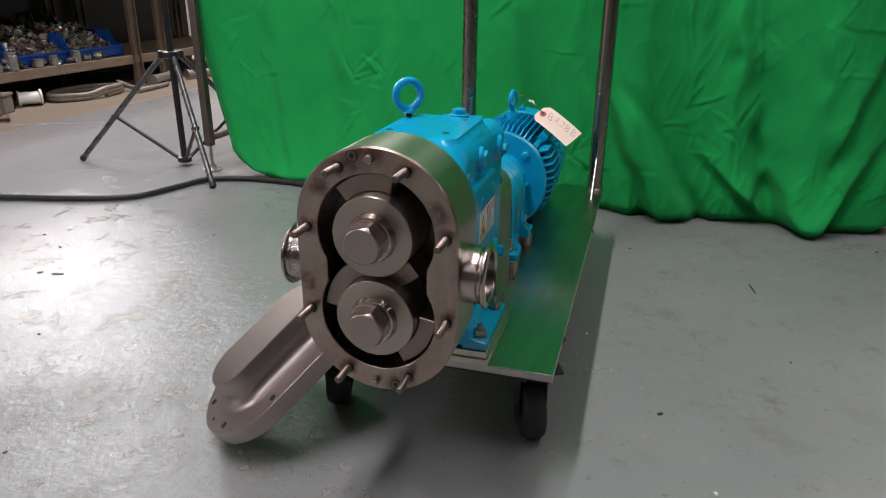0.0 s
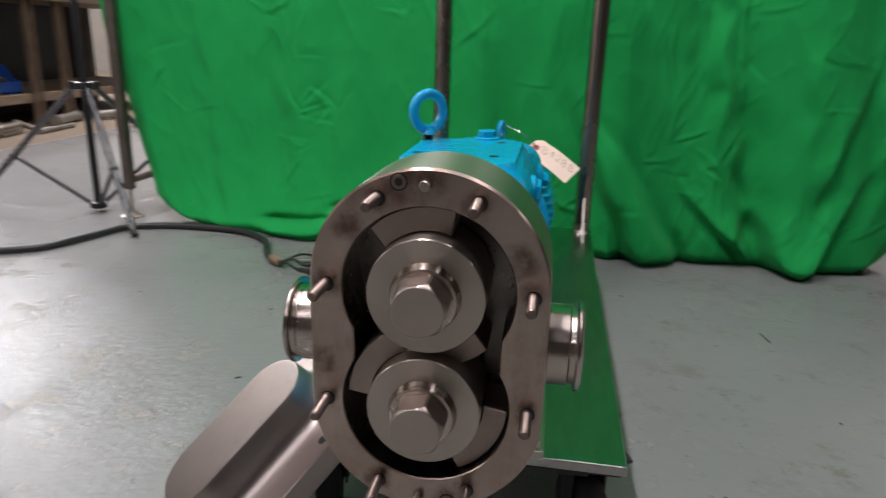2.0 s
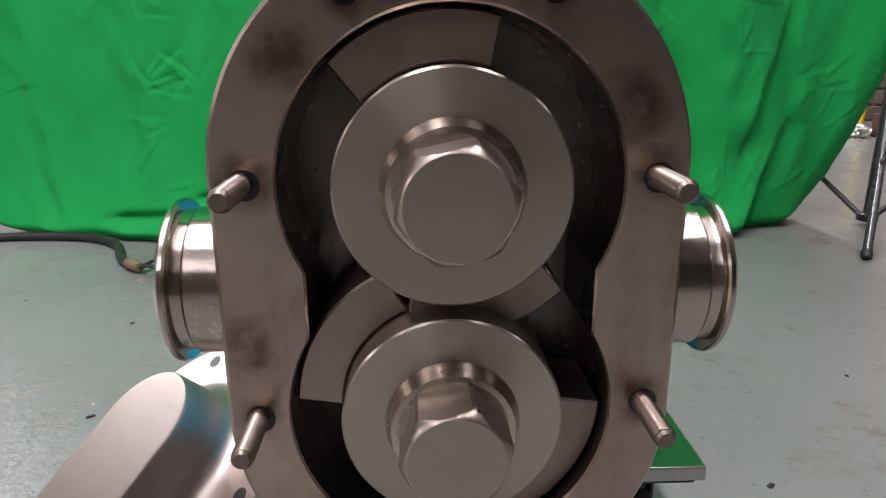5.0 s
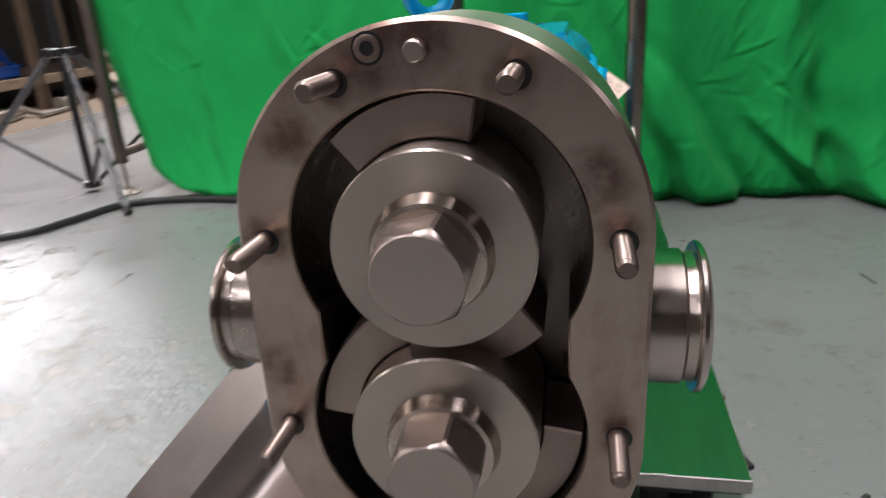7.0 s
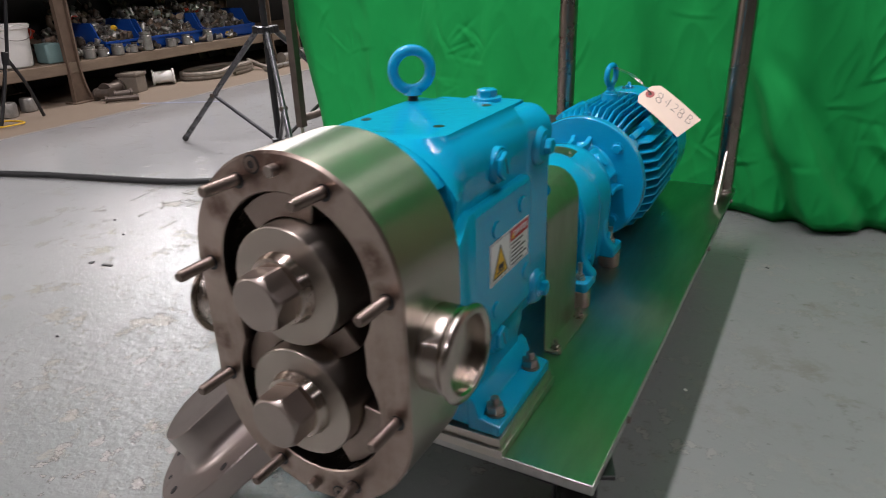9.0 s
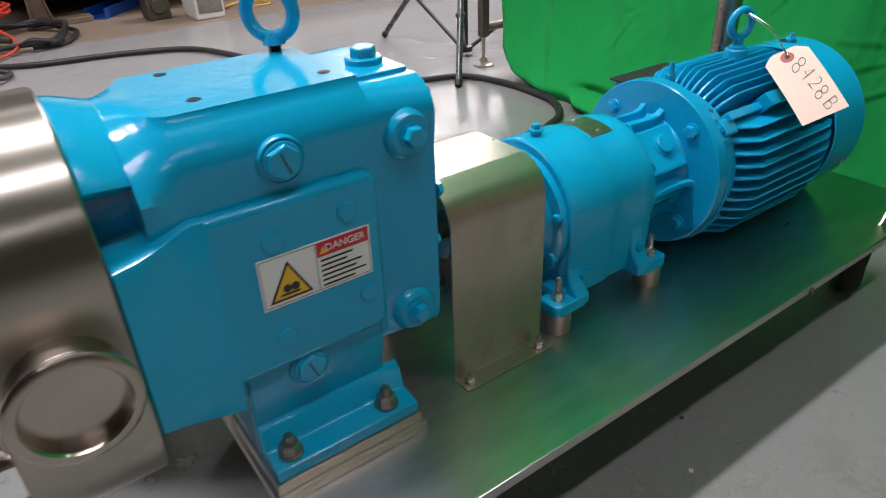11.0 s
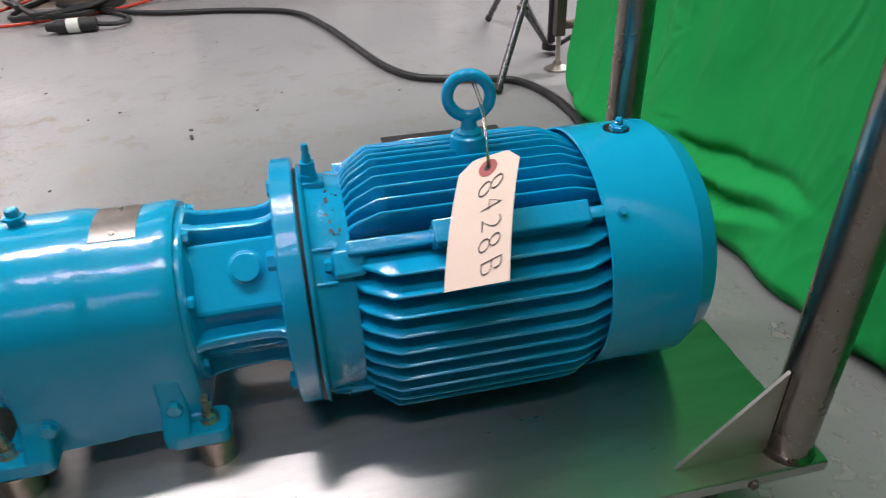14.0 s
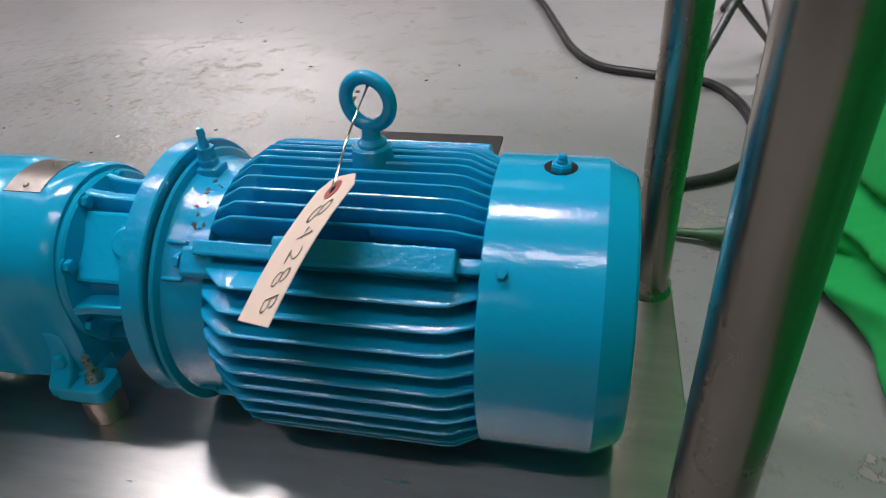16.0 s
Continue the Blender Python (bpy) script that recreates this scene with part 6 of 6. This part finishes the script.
def heap(y0, y1, x0, x1, low, high, count, seed):
    # loose small parts that fill a bin or cover the board, rising to the back
    rnd = random.Random(seed)
    src = []
    for b in fitting_meshes():
        b.verts.index_update()
        src.append(([v.co.copy() for v in b.verts], [[v.index for v in f.verts] for f in b.faces]))
        b.free()
    verts, faces, mats = [], [], []
    for k in range(count):
        vs, fs = rnd.choice(src)
        d = rnd.random()
        z = low + rnd.random() * (high - low) * (0.25 + 0.75 * d)
        m = pose(x1 + (x0 - x1) * d, rnd.uniform(y0, y1), z, rnd.uniform(0, 360), rnd.uniform(0, 360), rnd.uniform(0, 360)) @ Matrix.Scale(rnd.uniform(0.5, 0.9), 4)
        n = len(verts)
        verts.extend(tuple(m @ v) for v in vs)
        faces.extend([n + i for i in f] for f in fs)
        mats.extend([k % 3] * len(fs))
    me = bpy.data.meshes.new("small_parts")
    me.from_pydata(verts, [], faces)
    for mat in (dark_steel, dull_grey, rust_steel):
        me.materials.append(mat)
    me.polygons.foreach_set("material_index", mats)
    tagged(new("small_parts", me), "heap of grey and brown metal small parts", "small parts", kind="stuff")


for k, (y0, y1) in enumerate(BINS):
    heap(y0 + 0.035, y1 - 0.035, -3.61, -3.31, 0.245, 0.43, int(300 * (y1 - y0)), 50 + k)
heap(1.98, 2.19, -3.75, -3.25, 0.235, 0.34, 90, 60)
heap(2.2, 3.4, -3.92, -3.69, 0.235, 0.52, 160, 61)
heap(0.6, 1.55, -3.8, -3.4, 0.235, 0.36, 110, 62)
fittings()


def under_bench():
    ring = [(-3.20 + 0.15 * math.cos(a), 2.93 + 0.27 * math.sin(a), 0.017 + 0.02 * (k // 14)) for k, a in enumerate(2 * math.pi * i / 14 for i in range(32))]
    cord("metal_hose", ring + [(-3.02, 3.2, 0.02), (-2.98, 3.32, 0.017)], 0.016, hose_braid, "coiled braided metal hose on the floor", 5, 10)
    for (x, y, L, r, a, label) in ((-3.235, 2.52, 0.13, 0.036, 55, "white plastic pipe piece on the floor"), (-3.07, 2.10, 0.10, 0.020, 60, "dark pipe piece on the floor"),
                                   (-2.98, 3.30, 0.34, 0.014, 95, "long thin pipe lying on the floor"), (-3.15, 3.62, 0.3, 0.03, 100, "metal pipe piece on the floor"),
                                   (-3.05, 3.95, 0.25, 0.03, 70, "metal pipe piece on the floor"), (-2.99, 2.03, 0.17, 0.014, 50, "dark pipe piece on the floor"),
                                   (-3.20, 2.13, 0.14, 0.032, 110, "dark pipe piece on the floor"), (-3.12, 2.02, 0.10, 0.026, 20, "dark pipe piece on the floor")):
        bm = bmesh.new()
        d = Vector((math.cos(radians(a)), math.sin(radians(a)), 0)) * L / 2
        c = Vector((x, y, r * 1.3))
        lathe(bm, [(r * 0.8, 0), (r * 1.3, 0.001), (r * 1.3, 0.012), (r, 0.014), (r, L - 0.014), (r * 1.3, L - 0.012), (r * 1.3, L - 0.001), (r * 0.8, L)], c - d, c + d, 18)
        solo("pipe_piece", bm, white_plastic if "white" in label else dull_grey if "dark" not in label else dark_steel, label, "pipe")
    g = thing("junction_box", (-3.2, 2.27, 0), "dull brownish steel junction box on the floor", "box")
    bm = bmesh.new()
    m = pose(-3.20, 2.27, 0, 0, 0, 20)
    box(bm, (-0.06, -0.05, 0), (0.06, 0.05, 0.095), 0.006, m)
    box(bm, (-0.066, -0.056, 0.095), (0.066, 0.056, 0.112), 0.004, m)
    part("body", bm, grey_brown, g)
    bm = bmesh.new()
    for x, y in ((-0.05, -0.04), (0.05, -0.04), (0.05, 0.04), (-0.05, 0.04)):
        rod(bm, m @ Vector((x, y, 0.111)), m @ Vector((x, y, 0.115)), 0.005, 10)
    part("cover_screws", bm, dark_steel, g)
    for y, r, h in ((2.44, 0.034, 0.105), (2.06, 0.03, 0.065), (2.14, 0.026, 0.05), (2.24, 0.034, 0.06), (2.34, 0.028, 0.045), (2.62, 0.032, 0.05), (2.74, 0.026, 0.06), (2.92, 0.03, 0.075)):
        bm = bmesh.new()
        lathe(bm, [(r * 0.9, 0), (r, 0.003), (r, h * 0.78), (r * 0.85, h * 0.84), (r * 0.85, h * 0.86), (r * 0.95, h * 0.88), (r * 0.95, h), (r * 0.3, h)], (-3.228, y, 0.2155), (-3.228, y, 9), 20)
        solo("metal_canister", bm, dull_grey, "small grey metal canister on the shelf edge", "canister")
    bm = bmesh.new()
    m = pose(-3.36, 0.79, 0, 0, 0, 138)
    box(bm, (-0.17, -0.055, 0.0), (0.17, 0.055, 0.006), 0.002, m)
    for y in (-0.055, 0.049):
        box(bm, (-0.17, y, 0.004), (0.17, y + 0.006, 0.05), 0.002, m)
    solo("blue_tray", bm, blue_bin, "flat blue tray lying on the floor by the bench", "tray")
    g = thing("cream_box", (-2.93, 1.12, 0), "cream painted metal box standing on the floor", "box")
    bm = bmesh.new()
    box(bm, (-3.03, 1.04, 0.0), (-2.83, 1.18, 0.20), 0.008)
    body = part("body", bm, white_plastic, g)
    bm = bmesh.new()
    box(bm, (-2.83, 1.052, 0.03), (-2.826, 1.168, 0.18), 0.001)
    part("front_plate", bm, dull_grey, body)
    g = thing("white_bucket", (-3.34, 1.70, 0.215), "white plastic bucket on the bench shelf", "bucket")
    bm = bmesh.new()
    lathe(bm, [(0.085, 0), (0.092, 0.006), (0.104, 0.188), (0.112, 0.190), (0.114, 0.205), (0.108, 0.209), (0.099, 0.205), (0.086, 0.02)], (-3.34, 1.70, 0.216), (-3.34, 1.70, 9), 36)
    part("pail", bm, white_plastic, g)
    bm = bmesh.new()
    tube(bm, smooth_path([(-3.34 + 0.116 * math.cos(a), 1.70 + 0.116 * math.sin(a), 0.40 - 0.05 * math.sin(k * math.pi / 8)) for k, a in enumerate(-1.2 + 2.4 * i / 8 for i in range(9))], 4), 0.002, 8)
    part("bail", bm, dull_grey, g, "thin wire bail")
    bm = bmesh.new()
    prism(bm, round_rect(-3.36, 1.835, -3.25, 1.93, 0.012), 0.216, 0.315, None, 0.006)
    solo("teal_canister", bm, teal, "dull teal plastic canister beside the bucket", "canister")
    # folding stand with a hose thrown over it
    g = thing("folding_stand", (-3.0, 1.5, 0), "black thin legged folding stand by the bench", "stand")
    for p in ((-3.02, 1.60), (-3.22, 1.50), (-2.97, 1.36)):
        bm = bmesh.new()
        tube(bm, smooth_path([(-2.99, 1.475, 0.31), ((p[0] - 2.99) / 2, (p[1] + 1.475) / 2 + 0.01, 0.17), (p[0], p[1], 0.008)], 5), 0.008, 10)
        part("leg", bm, black, g)
    bm = bmesh.new()
    rod(bm, (-2.99, 1.475, 0.27), (-2.97, 1.55, 0.62), 0.008, 12)
    part("pole", bm, black, g)
    bm = bmesh.new()
    rod(bm, (-2.99, 1.470, 0.27), (-2.99, 1.478, 0.33), 0.016, 14, 0.003)
    part("hub", bm, black, g)
    cord("yellow_hose", [(-2.97, 1.30, 0.010), (-2.93, 1.38, 0.012), (-2.95, 1.46, 0.010), (-3.05, 1.44, 0.012), (-3.08, 1.34, 0.012), (-3.02, 1.24, 0.010)], 0.004, yellow_plastic, "short loop of thin yellow hose on the floor")
    for x, y, r in ((-3.20, 1.53, 0.045), (-3.25, 1.67, 0.04)):
        bm = bmesh.new()
        lathe(bm, [(r * 0.8, 0), (r, 0.004), (r, 0.06), (r * 0.9, 0.07), (r * 0.4, 0.072)], (x, y, 0), (x, y, 9), 24)
        solo("metal_canister", bm, dull_grey, "grey metal canister under the bench", "canister")
    g = thing("grey_casting", (-3.0, 0.92, 0), "dark grey cast block standing on the floor", "casting")
    bm = bmesh.new()
    box(bm, (-3.10, 0.86, 0.0), (-2.98, 0.97, 0.12), 0.01)
    rod(bm, (-2.981, 0.915, 0.065), (-2.965, 0.915, 0.065), 0.035, 20, 0.003)
    part("body", bm, dark_steel, g)
    bm = bmesh.new()
    box(bm, (-3.42, 0.48, 0.001), (-3.20, 0.66, 0.026), 0.003)
    solo("wood_board", bm, wood, "short brown board on the floor by the bench", "board")


under_bench()


# ---- things past the drape's far edge ----
def far_right():
    g = thing("steel_cabinet", (2.8, 2.7, 0), "tall brown painted steel cabinet", "cabinet")
    bm = bmesh.new()
    box(bm, (2.562, 2.05, 0.0), (3.05, 3.225, 2.0), 0.006)
    part("body", bm, brown_paint, g)
    for y0, y1 in ((2.08, 2.615), (2.63, 3.185)):
        bm = bmesh.new()
        box(bm, (2.541, y0, 0.05), (2.5625, y1, 1.97), 0.005)
        door = part("door", bm, brown_paint, g)
        bm = bmesh.new()
        y = y0 + 0.04 if y0 > 2.5 else y1 - 0.04
        box(bm, (2.520, y - 0.008, 0.98), (2.5405, y + 0.008, 1.10), 0.004)
        part("handle", bm, dull_grey, door)
    bm = bmesh.new()
    box(bm, (2.60, 3.30, 0.001), (2.78, 3.52, 0.13), 0.006, None)
    solo("wooden_crate", bm, crate_red, "small dark red wooden box on the floor", "box")
    w = thing("block_wall", (2.6, 4.4, 0), "sooty grey concrete block wall", "wall", kind="structure")
    bm = bmesh.new()
    box(bm, (1.2, 4.378, 0), (6.8, 4.6, 2.6))
    part("mortar", bm, block, w)
    bm = bmesh.new()
    box(bm, (-0.142, -0.05, -0.049), (0.142, 0.05, 0.049), 0.008, None, 1)
    data = finish(bm, "block", block)
    rnd = random.Random(6)
    for j in range(14):
        for i in range(9):
            part("block", data, block, w, "", pose(1.7 + 0.295 * i + (0.147 if j % 2 else 0), 4.42 + rnd.uniform(-0.006, 0.004), 0.052 + 0.108 * j))
    bm = bmesh.new()
    tube(bm, smooth_path([(2.775, 3.88, 0.012), (2.80, 3.9, 0.34), (2.825, 3.92, 0.70), (2.838, 3.93, 0.88)], 6), lambda q: 0.017 + 0.006 * q, 14)
    solo("tool_handle", bm, yellow_plastic, "yellow tool handle leaning on the wall", "tool")
    bm = bmesh.new()
    bmesh.ops.create_icosphere(bm, subdivisions=4, radius=0.062)
    for v in bm.verts:
        k = 1 - 0.55 * abs(noise.noise(v.co * 38)) - 0.35 * abs(noise.noise(v.co * 90))
        v.co = Vector((2.50 + v.co.x * k * 1.3, 3.48 + v.co.y * k * 1.2, 0.036 + v.co.z * k * 0.72))
    solo("crumpled_foil", bm, foil, "crumpled silvery foil on the floor", "foil")
    g = thing("spare_wheel", (2.42, 2.62, 0.15), "black tyre on a pale rim standing on the floor", "wheel")
    bm = bmesh.new()
    torus(bm, 0.115, 0.035, pose(2.42, 2.62, 0.15, 90, 0, 20), 40, 14)
    part("tyre", bm, rubber, g)
    bm = bmesh.new()
    rod(bm, (2.405, 2.58, 0.15), (2.43, 2.65, 0.15), 0.09, 28, 0.006)
    part("rim", bm, white_plastic, g)


far_right()


# ---- chalk line ----
chalk = material("blue_chalk", (0.26, 0.28, 0.37), 0.8, 0.0, 0.35, 40)
bm = bmesh.new()
box(bm, (-0.16, -0.012, 0.0002), (0.28, 0.012, 0.0008), 0, pose(-2.70, 2.10, 0, 0, 0, 27))
solo("chalk_line", bm, chalk, "faint blue chalk line on the floor", "line", kind="structure")


# ---- litter on the floor ----
def litter():
    rnd = random.Random(31)
    spots = [(-1.106, 0.539, 0.03, 0.008, 10), (0.61, 0.98, 0.05, 0.003, 100), (0.386, 0.359, 0.010, 0.006, 40), (-1.157, 0.533, 0.012, 0.01, 20), (-0.42, 1.40, 0.02, 0.006, 60)]
    spots += [(rnd.uniform(-1.9, 1.1), rnd.uniform(-0.3, 1.4), rnd.uniform(0.004, 0.012), rnd.uniform(0.003, 0.006), rnd.uniform(0, 180)) for k in range(40)]
    for i, (x, y, L, w, a) in enumerate(spots):
        pale = i > 4 and i % 11 == 0
        bm = bmesh.new()
        box(bm, (-L / 2, -w / 2, 0), (L / 2, w / 2, 0.0025), 0.0008, pose(x, y, 0, 0, 0, a), 1)
        solo("floor_debris", bm, white_plastic if pale else rubber, "small pale scrap lying on the floor" if pale else "small dark scrap lying on the floor", "debris", "scraps on the floor")


litter()
